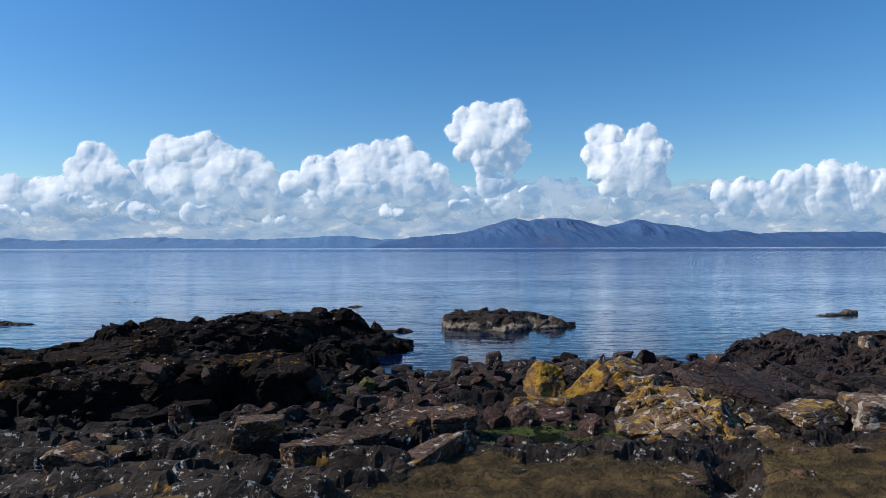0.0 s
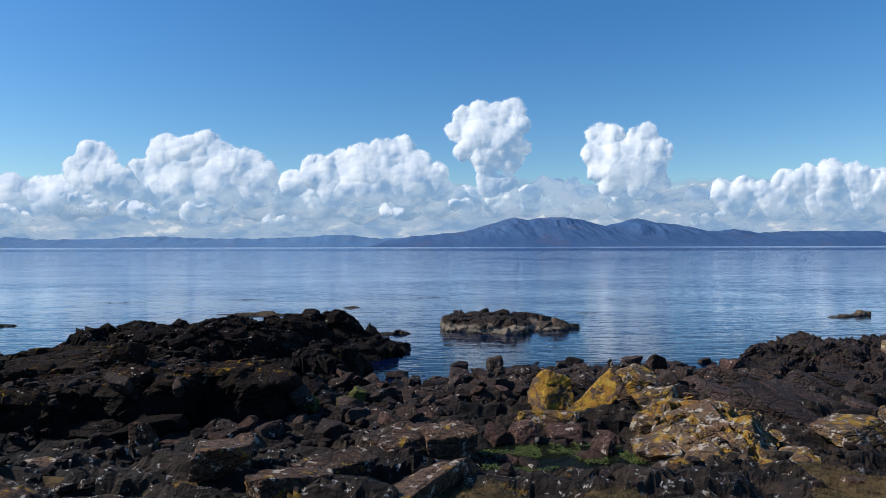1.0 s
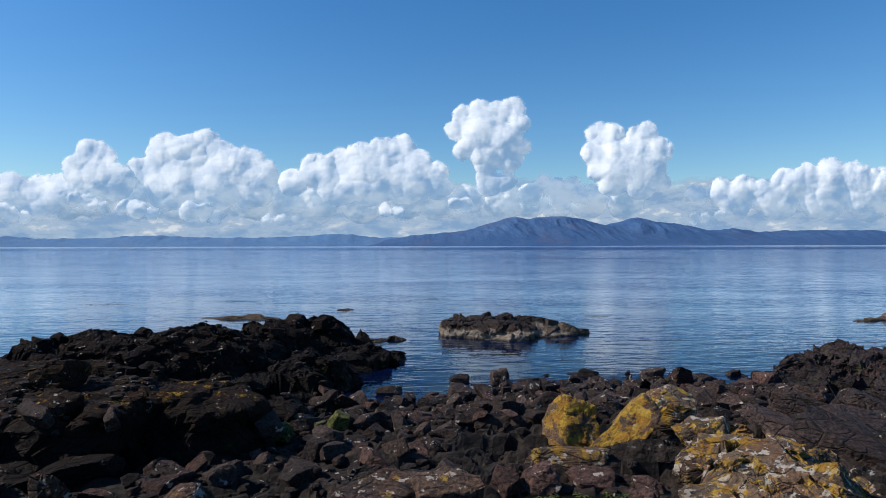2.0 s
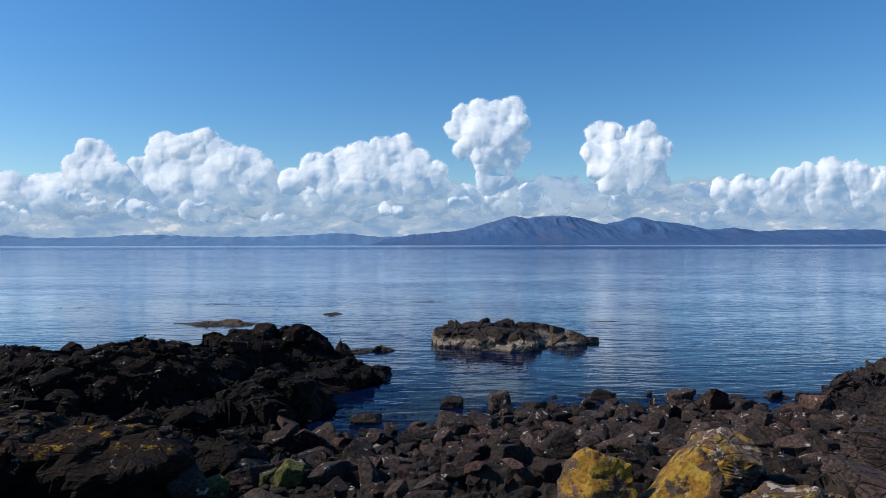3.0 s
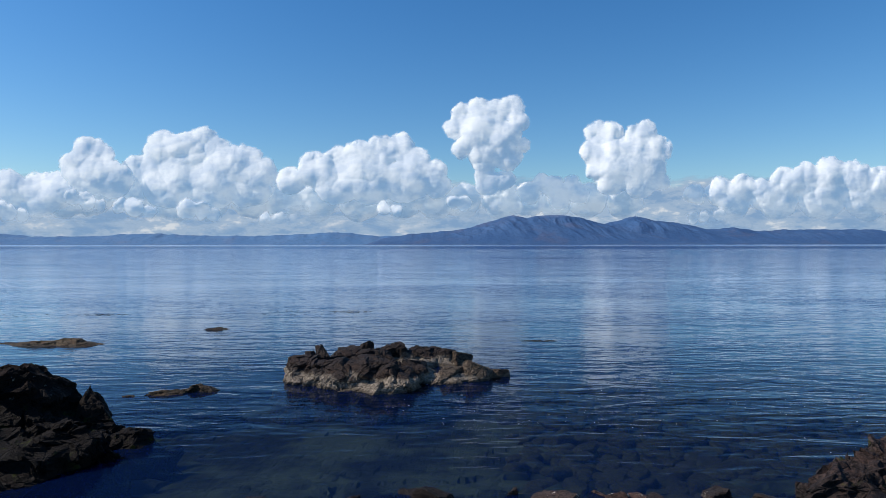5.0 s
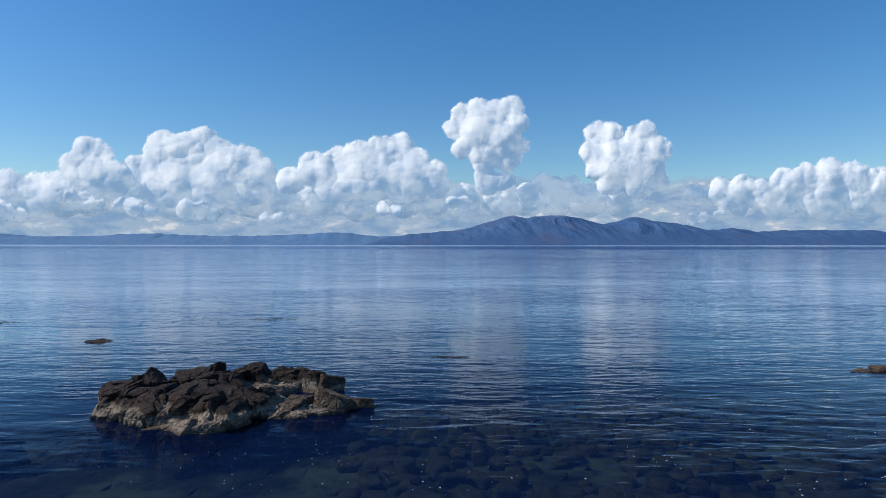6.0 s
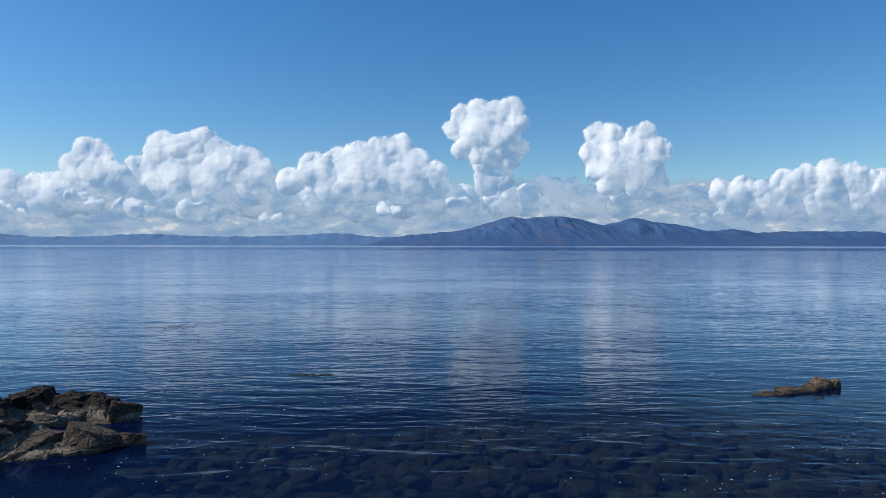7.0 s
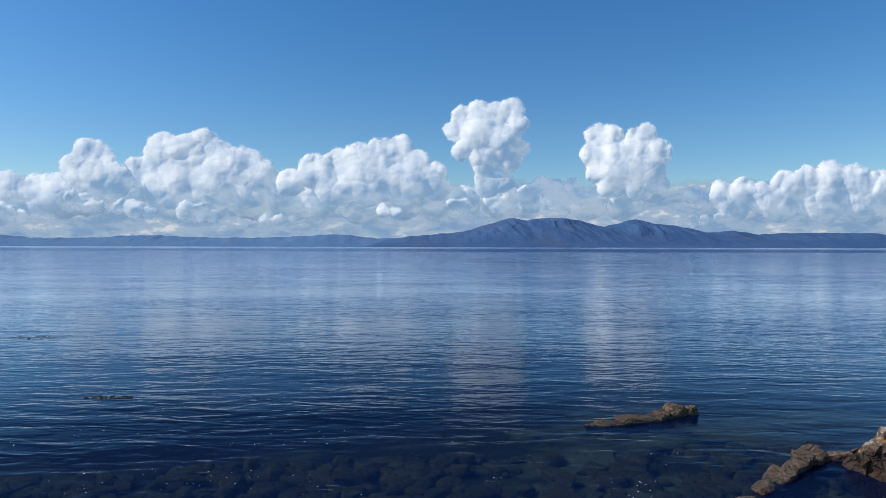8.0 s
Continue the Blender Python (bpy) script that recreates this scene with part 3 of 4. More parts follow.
def axis(*runs):
    """Coordinates in runs of (start, end, step)."""
    return np.unique(np.concatenate([np.arange(a, b, s) for a, b, s in runs]).round(4))


# ---- setting: ground, sea ----
gx = axis((-4900, -300, 400), (-300, -60, 30), (-60, -20, 2), (-20, -8, 0.14), (-8, 10, 0.05), (10, 27, 0.14), (27, 60, 2), (60, 300, 30), (300, 4901, 400))
gy = axis((-4900, -300, 400), (-300, -40, 30), (-40, 4, 1.0), (4, 16, 0.05), (16, 23, 0.08), (23, 36, 0.2), (36, 60, 2), (60, 300, 30), (300, 4901, 300))
GX, GY = np.meshgrid(gx, gy)
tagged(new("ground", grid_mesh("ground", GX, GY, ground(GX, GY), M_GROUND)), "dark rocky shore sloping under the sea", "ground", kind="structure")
wx_, wy_ = np.meshgrid(axis((-4900, 4901, 1400)), axis((9.5, 4901, 1600)))
tagged(new("water", grid_mesh("water", wx_, wy_, wx_ * 0.0, M_WATER)), "calm blue sea with small ripples", "sea", kind="structure")


def outcrop(name, func, x0, x1, y0, y1, step, mat, label, category="rock outcrop", mounds=(), blocks=0, size=0.8, seed=0):
    X, Y = np.meshgrid(np.arange(x0, x1, step), np.arange(y0, y1, step))
    Z = func(X, Y)
    floor = np.maximum(land(X, Y), -1.5) - 0.5
    Z = np.maximum(Z, floor - 0.3)
    # uneven faces: shift sideways by a noise that changes with height
    dx = 0.16 * fbm(X * 1.6, Y * 1.6, Z * 3.5, 401, 3) + 0.03 * vnoise(X * 9, Y * 9, Z * 14, 402)
    dy = 0.16 * fbm(X * 1.6, Y * 1.6, Z * 3.5, 411, 3) + 0.03 * vnoise(X * 9, Y * 9, Z * 14, 412)
    me = grid_mesh(name, X + dx, Y + dy, Z, mat)
    ob = tagged(new(name, me), label, category)
    rr = random.Random(seed)
    for k in range(blocks):
        cx, cy, rx, ry = mounds[k % len(mounds)][:4]
        x, y = cx + rr.uniform(-0.7, 0.7) * rx, cy + rr.uniform(-0.7, 0.7) * ry
        s = size * rr.uniform(0.6, 1.2)
        high = float(func(np.array([x]), np.array([y]))[0])
        b = part("block", rock_mesh("block", seed + k, (s * rr.uniform(0.9, 1.5), s * rr.uniform(0.6, 1.0), s * rr.uniform(0.5, 0.8)), mat, 4, planes=12, rough=0.07, worn=45.0), ob)
        b.matrix_basis = pose(x, y, high - 0.28 * s, rr.uniform(-18, 18), rr.uniform(-18, 18), rr.uniform(0, 180))
    return ob


def awash(cx, cy, mounds, seed, mat, label, rough=0.5, cell=0.6, strike=0.2):
    """A low rock in the sea, built from mounds about its middle."""
    placed = []
    for x, y, rx, ry, turn, top in mounds:
        k = math.sqrt(1.1 / (top + 0.06)) if top > 0.03 else 1.0
        placed.append((cx + x, cy + y, rx * k, ry * k, turn, top, 2.0 if top > 0.03 else 4.0))
    reach = max(max(abs(m[0]) + m[2], abs(m[1]) + m[3]) for m in mounds) * 1.6 + 0.5
    return outcrop("sea_rock", lambda x, y: crag(x, y, placed, seed, strike, rough, cell), cx - reach, cx + reach, cy - reach, cy + reach, 0.03, mat, label, "rock")


outcrop("rock_outcrop", front_crag, -24, -1.5, 8.8, 20, 0.045, M_FRONT, "dark jointed rock wall with lichened brown crest", mounds=FRONT_CRAG[:9], blocks=11, size=0.9, seed=700)
outcrop("rock_outcrop", left_crag, -18, 0.4, 14.5, 26.5, 0.045, M_DARK, "large black jointed rock outcrop running out into the sea", mounds=LEFT_CRAG[:8], blocks=14, size=0.7, seed=740)
outcrop("rock_outcrop", right_crag, 7, 26, 12, 25, 0.06, M_SLOPE, "dark slanting rock outcrop at the water's edge", mounds=RIGHT_CRAG[:6], blocks=6, size=0.5, seed=780)
lichened = outcrop("rock_outcrop", lichen_crag, 2.9, 8.0, 8.6, 14.0, 0.03, M_PALE, "slanting rock outcrop crusted with white and orange lichen", mounds=LICHEN_CRAG, blocks=4, size=0.5, seed=820)
isle = outcrop("sea_rock_island", island, -0.9, 6.2, 25.8, 33.0, 0.04, M_ISLE, "craggy black-topped rock standing in the sea, pale barnacled foot")
isle.location.x = 0.15


def chunk(parent, x, y, foot, size, tilt, seed, mat):
    """One angular block of an outcrop, its foot at the height given."""
    b = part("block", rock_mesh("block", seed, size, mat, 4, planes=16, rough=0.07, worn=45.0, taper=0.32), parent)
    b.matrix_basis = pose(x, y, foot, *tilt)


# slabs of the lichened outcrop: broad faces rising to one side, broken off steeply behind
for x, y, foot, size, tilt in (
        (4.55, 10.9, 0.48, (1.2, 1.3, 0.66), (14, -24, -18)), (5.0, 10.35, 0.50, (1.0, 1.0, 0.62), (16, -26, -24)), (4.25, 9.9, 0.42, (0.9, 0.8, 0.52), (18, -20, -14)), (5.25, 11.3, 0.42, (0.9, 1.2, 0.62), (8, -24, -28)),
        (4.5, 12.2, 0.52, (0.8, 0.9, 0.76), (10, -22, -25)), (5.5, 9.8, 0.42, (0.8, 0.7, 0.42), (14, -18, -30)), (3.75, 10.45, 0.42, (0.7, 0.8, 0.46), (12, -16, -10)), (4.85, 9.4, 0.42, (0.75, 0.5, 0.42), (18, -16, -12)),
        (5.9, 10.9, 0.35, (0.8, 1.0, 0.40), (6, 26, -30)), (3.6, 9.6, 0.42, (0.6, 0.5, 0.36), (14, -10, 12)), (4.1, 11.5, 0.46, (0.7, 0.7, 0.52), (16, -20, -30))):
    b = part("slab", rock_mesh("slab", int(x * 70 + y * 900), size, M_PALE, 5, planes=13, rough=0.085, worn=42.0, fit=True), lichened)
    b.matrix_basis = pose(x, y, foot, *tilt)
# upright fins at one end, a blunt mass in the middle, a low shelf behind a hollow
for x, y, foot, size, tilt in (
        (0.45, 29.9, -0.25, (0.62, 0.95, 1.0), (4, -6, 10)), (0.80, 30.2, -0.20, (0.4, 0.9, 1.0), (2, -12, 14)), (1.10, 30.45, -0.2, (0.45, 0.9, 1.06), (0, -14, 8)),
        (1.35, 29.9, -0.2, (0.42, 1.0, 1.08), (6, -16, 12)), (1.85, 30.3, -0.2, (0.9, 0.9, 1.16), (0, -8, 20)), (2.15, 30.9, -0.1, (0.6, 0.55, 1.06), (0, 10, 40)),
        (1.25, 28.7, -0.35, (1.0, 0.9, 0.78), (12, -8, 25)), (2.0, 29.2, -0.25, (0.7, 1.2, 0.95), (8, -18, 8)), (2.55, 29.5, -0.2, (0.75, 1.2, 0.95), (0, -12, 15)),
        (1.75, 28.2, -0.35, (0.55, 0.7, 0.72), (6, -10, 12)), (2.35, 28.2, -0.35, (0.6, 0.9, 0.84), (10, -14, 8)), (3.0, 28.3, -0.3, (0.9, 1.3, 0.92), (4, -8, 14)),
        (3.35, 27.75, -0.38, (0.85, 0.8, 0.82), (8, -4, 5)), (2.95, 27.6, -0.4, (0.6, 0.55, 0.80), (10, -8, 30)), (3.8, 28.1, -0.4, (0.8, 0.7, 0.68), (4, 6, 25)),
        (2.15, 27.75, -0.42, (0.9, 0.35, 0.52), (0, -6, 18)), (3.9, 29.1, -0.35, (0.9, 1.0, 0.86), (-6, 16, 30)), (3.3, 29.6, -0.3, (0.8, 0.7, 0.66), (0, 6, 50)),
        (2.9, 31.2, -0.25, (1.2, 0.6, 0.84), (-4, 2, 4)), (3.85, 31.5, -0.25, (1.0, 0.7, 0.86), (-8, 8, 8)), (4.55, 31.3, -0.3, (0.8, 0.8, 0.84), (0, 16, 20)),
        (3.9, 30.7, -0.3, (1.3, 0.5, 0.62), (0, 8, 12))):
    chunk(isle, x, y, foot, [1.2 * size[0], 1.2 * size[1], 0.97 * size[2]], tilt, int(x * 90 + y * 1000), M_ISLE)
for x, y, foot, size, tilt in ((5.15, 31.2, -0.2, (1.2, 0.9, 0.72), (0, 14, 20)), (4.85, 29.0, -0.25, (1.2, 0.9, 0.72), (0, 6, 30)), (5.6, 29.1, -0.22, (1.4, 1.0, 0.80), (-6, 14, 12)), (6.25, 29.5, -0.2, (0.85, 0.6, 0.50), (0, 10, 10))):
    chunk(isle, x, y, foot, size, tilt, int(x * 100 + y * 1000), M_ISLE_PALE)
awash(-9.8, 35.3, [(0, 0, 2.6, 0.7, 0.03, 0.14), (0.3, 0.2, 1.3, 0.5, 0, 0.22)], 601, M_KELP_ROCK, "long flat rock just above the sea", 0.1)
awash(-2.2, 27.5, [(0.25, 0.1, 0.7, 0.35, 0.2, 0.14), (-0.6, -0.2, 0.5, 0.2, 0.1, 0.05)], 607, M_KELP_ROCK, "low weed-brown rock awash in the sea", 0.14)
awash(-5.2, 39.3, [(0, 0, 0.8, 0.4, 0, 0.10)], 611, M_KELP_ROCK, "small flat rock just above the sea", 0.12)
awash(-22.0, 30.5, [(0, 0, 1.5, 0.5, 0, 0.12)], 631, M_KELP_ROCK, "low dark rock awash in the sea", 0.3)


def ledge(label, seed, mat, blocks):
    """A low rock in the sea made of worn blocks grown together; each block is (across, ahead, foot, size, tilt)."""
    ob = None
    for k, (x, y, foot, size, tilt) in enumerate(blocks):
        me = rock_mesh("sea_rock" if ob is None else "block", seed + k, size, mat, 4, planes=7, rough=0.11, worn=6.0, fit=True)
        if ob is None:
            ob = tagged(new("sea_rock", me), label, "rock")
            ob.matrix_basis = root = pose(x, y, foot, *tilt)
        else:
            part("block", me, ob).matrix_basis = root.inverted() @ pose(x, y, foot, *tilt)
    return ob


ledge("low brown rock awash in the sea, knobbly at one end", 617, M_TAN, [
    (22.2, 33.85, -0.30, (1.3, 0.55, 0.42), (0, 4, 14)), (21.5, 33.6, -0.30, (1.0, 0.4, 0.35), (0, 6, 12)), (21.05, 33.5, -0.24, (0.5, 0.3, 0.26), (0, 6, 8)),
    (22.85, 34.1, -0.28, (0.6, 0.45, 0.46), (0, -6, 30)), (23.3, 34.35, -0.28, (0.55, 0.5, 0.60), (0, -8, 10)), (23.6, 34.4, -0.3, (0.4, 0.4, 0.54), (0, 10, 50))])
ledge("cracked tan rock ledge curving round a pool", 641, M_TAN, [
    (23.6, 30.35, -0.3, (0.9, 0.5, 0.44), (0, -4, 44)), (23.05, 29.8, -0.3, (0.85, 0.45, 0.40), (0, -4, 42)), (22.55, 29.35, -0.3, (0.7, 0.42, 0.36), (0, -6, 35)), (24.15, 30.85, -0.3, (0.9, 0.5, 0.50), (0, -2, 38)),
    (24.7, 31.2, -0.3, (0.85, 0.5, 0.54), (0, 0, 25)), (25.25, 31.35, -0.3, (0.75, 0.45, 0.48), (0, 4, 0)), (25.5, 30.9, -0.32, (0.4, 0.8, 0.42), (0, 4, 10))])
awash(25.85, 30.4, [(0, 0, 0.75, 1.1, 0.2, 0.85)], 647, M_WHITE, "rounded rock crusted with white", 0.3)


# ---- far hills ----
def hills(name, skyline, y0, depth, unit, mat, seed, label):
    """A range seen across the sea: skyline as (across, height) in units of its scale, its face cut by spurs and gullies."""
    sx = np.array([p[0] for p in skyline]) * unit
    sz = np.array([p[1] for p in skyline]) * unit
    X, V = np.meshgrid(np.linspace(sx[0], sx[-1], 640), np.linspace(0, 1, 90))
    Y = y0 + V * depth
    crest = np.interp(X, sx, sz)
    crest = crest + unit * 0.9 * fbm(X / 45, 0 * X, 0.0, seed, 4) * np.clip(crest / (20 * unit), 0, 1)
    bend = X + 0.35 * (Y - y0) + 60 * fbm(X / 240, Y / 240, 0.0, seed + 7, 2)
    spur = 1 - np.abs(fbm(bend / 115, Y / 330, 0.0, seed + 3, 5, 0.5))
    knoll = fbm(X / 80, Y / 110, 0.0, seed + 5, 4)
    rise = np.where(V < 0.72, np.sin(np.clip(V / 0.72, 0, 1) * math.pi / 2) ** 1.05, 1 - (V - 0.72) / 0.28)
    cut = np.clip(V / 0.15, 0, 1) * smooth(0.72, 0.5, V)
    Z = crest * rise * (1 - cut * (0.13 * (1 - np.clip(spur, 0, 1)) + 0.04 * (1 + knoll))) - 1.0
    return tagged(new(name, grid_mesh(name, X, Y, Z, mat, True)), label, "hill")


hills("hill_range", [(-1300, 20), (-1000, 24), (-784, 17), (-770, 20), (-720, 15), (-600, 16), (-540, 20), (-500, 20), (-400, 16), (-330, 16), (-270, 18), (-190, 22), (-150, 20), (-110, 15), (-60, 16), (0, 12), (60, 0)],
      3400, 320, 3.36, M_HILL_FAR, 11, "low haze-blue hills across the water")
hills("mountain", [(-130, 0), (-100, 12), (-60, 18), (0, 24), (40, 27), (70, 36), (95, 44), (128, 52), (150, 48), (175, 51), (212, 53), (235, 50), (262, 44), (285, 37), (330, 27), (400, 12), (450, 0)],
      3150, 560, 3.29, M_HILL, 23, "broad haze-blue and brown mountain with bare summits")
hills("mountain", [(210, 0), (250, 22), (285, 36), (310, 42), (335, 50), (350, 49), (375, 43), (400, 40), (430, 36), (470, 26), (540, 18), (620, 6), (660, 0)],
      3300, 480, 3.38, M_HILL, 37, "pointed haze-blue and brown mountain beyond the sea")
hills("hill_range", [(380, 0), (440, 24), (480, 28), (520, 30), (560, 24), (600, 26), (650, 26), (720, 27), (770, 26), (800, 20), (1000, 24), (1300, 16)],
      3450, 320, 3.41, M_HILL, 53, "low brown and haze-blue hills across the water")


# ---- clouds ----
def billow(x, z, seed, cell):
    """Round heads packed side by side, 0 to 1, as on a cauliflower."""
    u = x / cell + 0.3 * vnoise(x / cell * 0.8, z / cell * 0.8, 1.5, seed + 60)
    v = z / cell + 0.3 * vnoise(x / cell * 0.8, z / cell * 0.8, 8.5, seed + 61)
    iu, iv = np.floor(u), np.floor(v)
    zero = np.zeros_like(u)
    best = zero
    for i in (-1, 0, 1):
        for j in (-1, 0, 1):
            a, b = iu + i, iv + j
            du = u - (a + 0.15 + 0.7 * hash01(a, b, zero, seed))
            dv = v - (b + 0.15 + 0.7 * hash01(a, b, zero + 1, seed))
            size = 0.65 + 0.4 * hash01(a, b, zero + 2, seed)
            best = np.maximum(best, size * np.sqrt(np.clip(1 - (du * du + dv * dv) / (size * size), 0, 1)))
    return best


def cloud(lobes, far, seed, label, unit=4.0, step=4.0, fade=70.0, slope=0.32):
    """A billowing cloud from lobes given as (across, up, radius) in units: a relief of round heads on heads that leans back as it rises."""
    L = [(a * unit, b * unit, c * unit) for a, b, c in lobes]
    x0, x1 = min(a - c for a, b, c in L) - 60, max(a + c for a, b, c in L) + 60
    low = min(b - c for a, b, c in L)
    top = max(b + c for a, b, c in L)
    X, Z = np.meshgrid(np.arange(x0, x1, step), np.arange(max(40.0, low - 40), top + 60, step))
    wx = X + 12 * fbm(X / 90, Z / 90, 0.0, seed + 10, 3)
    wz = Z + 12 * fbm(X / 90, Z / 90, 7.0, seed + 20, 3)
    near = np.full_like(X, -200.0)
    full = np.zeros_like(X)
    soft = 22.0
    for cx, cz, r in L:
        d2 = (wx - cx) ** 2 + (wz - cz) ** 2
        near = np.maximum(near, r - np.sqrt(d2))
        full = full + np.exp(np.sqrt(np.clip(r * r - d2, 0, None)) / soft) - 1
    swell = soft * np.log1p(full)
    rise = np.clip((Z + 70 * fbm(X / 260, Z / 260, 3.0, seed + 40, 3) - low) / (top - low), 0, 1.3)
    crown = 0.35 + 0.65 * smooth(0.1, 0.75, rise)
    head = sum(cell * k * billow(X, Z, seed + 5 + cell, float(cell)) for cell, k in ((150, 0.42), (64, 0.30), (27, 0.16), (13, 0.10)))
    rim = sum(cell * k * (billow(X, Z, seed + 5 + cell, float(cell)) - 0.62) for cell, k in ((58, 0.30), (27, 0.40), (13, 0.4)))
    lean = (top - low) * (slope * 1.7 * rise ** 1.6 + 0.25 * np.clip(0.5 - rise, 0, 1) ** 1.3)
    near = near + 2 + rim * crown - fade * smooth(low + 200, low, Z)
    form = 0.5 * swell + 0.75 * head * crown
    for _ in range(4):  # soft, not chiselled
        pad = np.pad(form, 1, mode="edge")
        form = (pad[:-2, 1:-1] + pad[2:, 1:-1] + pad[1:-1, :-2] + pad[1:-1, 2:]) / 4
    Y = far + lean - form
    me = grid_mesh("cloud", X * Y / far, Y, 3.9 + (Z - 3.9) * Y / far, M_CLOUD, True)
    a = me.attributes.new("body", "FLOAT", "POINT")
    a.data.foreach_set("value", near.astype(np.float32).ravel())
    return tagged(new("cloud", me), label, "cloud", "clouds over the sea")


FAR = 4316.0
cloud([(-690, 84, 40), (-640, 92, 42), (-560, 96, 46), (-500, 80, 46), (-430, 84, 44), (-350, 88, 42), (-290, 84, 44), (-230, 78, 40), (-150, 82, 42), (-70, 84, 40), (-10, 82, 38), (40, 78, 34), (110, 80, 36), (160, 78, 30), (210, 72, 28), (270, 80, 34), (340, 78, 36)], FAR + 190, 9, "long low grey-white cloud bank behind the towers", fade=15.0, slope=0.08)
cloud([(-815, 92, 40), (-764, 88, 44), (-709, 84, 44), (-674, 94, 34), (-860, 85, 50), (-930, 95, 55)], FAR, 1, "low white cumulus cloud bank", fade=40.0)
cloud([(-624, 164, 26), (-600, 160, 24), (-645, 136, 28), (-618, 118, 44), (-580, 108, 40)], FAR, 2, "white cumulus cloud with billowing top")
cloud([(-544, 134, 28), (-494, 162, 40), (-464, 158, 42), (-422, 184, 25), (-439, 174, 28), (-399, 166, 26), (-384, 136, 44), (-344, 152, 25), (-316, 126, 28), (-484, 106, 54), (-414, 100, 54), (-345, 100, 44)], FAR + 60, 3, "wide white cumulus cloud, grey below")
cloud([(-264, 110, 27), (-219, 132, 34), (-184, 146, 27), (-144, 146, 35), (-104, 162, 30), (-72, 170, 26), (-44, 146, 26), (-14, 126, 24), (-184, 100, 44), (-124, 104, 48), (-64, 104, 46), (-9, 100, 28)], FAR, 4, "wide white cumulus cloud, grey below")
cloud([(41, 224, 23), (66, 231, 23), (96, 228, 25), (121, 236, 22), (134, 211, 18), (24, 201, 18), (66, 196, 34), (111, 186, 31), (36, 168, 20), (141, 171, 13), (76, 151, 27), (116, 151, 24), (76, 121, 21), (81, 96, 27), (106, 106, 24)], FAR - 80, 5, "tall white tower of cumulus cloud")
cloud([(181, 111, 18), (206, 101, 23), (236, 106, 20), (161, 91, 23), (215, 80, 24), (250, 85, 22)], FAR + 120, 6, "small grey-white cumulus cloud", fade=35.0)
cloud([(271, 194, 21), (296, 191, 23), (266, 161, 23), (301, 156, 33), (336, 191, 18), (356, 196, 18), (371, 171, 20), (388, 162, 15), (286, 131, 33), (326, 131, 33), (366, 136, 28), (296, 101, 28), (346, 101, 36), (381, 106, 20), (335, 165, 26), (350, 160, 24)], FAR - 60, 7, "tall white cumulus cloud, blue-grey below")
cloud([(452, 88, 20), (500, 90, 28), (536, 96, 28), (575, 88, 30), (616, 108, 30), (650, 112, 34), (694, 120, 36), (735, 112, 36), (790, 104, 38), (860, 100, 44), (940, 95, 50), (520, 72, 34), (600, 76, 38), (680, 80, 44), (760, 80, 46)], FAR + 40, 8, "long bank of grey-white cumulus cloud", fade=30.0, slope=0.2)
for k, lobes in enumerate(([(-760, 58, 20), (-738, 52, 17), (-715, 48, 14)], [(-548, 66, 15), (-524, 62, 18), (-498, 56, 15)], [(-432, 60, 19), (-408, 56, 17), (-388, 50, 14)], [(-300, 44, 14), (-276, 42, 15), (-250, 42, 13)], [(-98, 62, 14), (-76, 58, 14), (20, 70, 13), (38, 68, 14)], [(430, 46, 13), (452, 44, 13), (478, 50, 12)], [(-630, 78, 16), (-606, 72, 18), (-585, 68, 14)])):
    cloud(lobes, FAR - 130, 30 + k, "small white cumulus cloud low over the horizon", fade=14.0, slope=0.15)
VX, VZ = np.meshgrid(np.linspace(-4000, 4000, 60), np.linspace(-5, 330, 12))
tagged(new("backdrop", grid_mesh("backdrop", VX, 4100 - (VX / 4000) ** 2 * 200, VZ, M_HAZE_LOW, True)), "pale low cloud layer at the horizon", "sky", kind="structure")
HX, HZ = np.meshgrid(np.linspace(-4400, 4400, 60), np.linspace(-5, 700, 12))
tagged(new("backdrop", grid_mesh("backdrop", HX, 4850 - (HX / 4400) ** 2 * 700, HZ, M_HAZE, True)), "pale far cloud layer above the horizon", "sky", kind="structure")

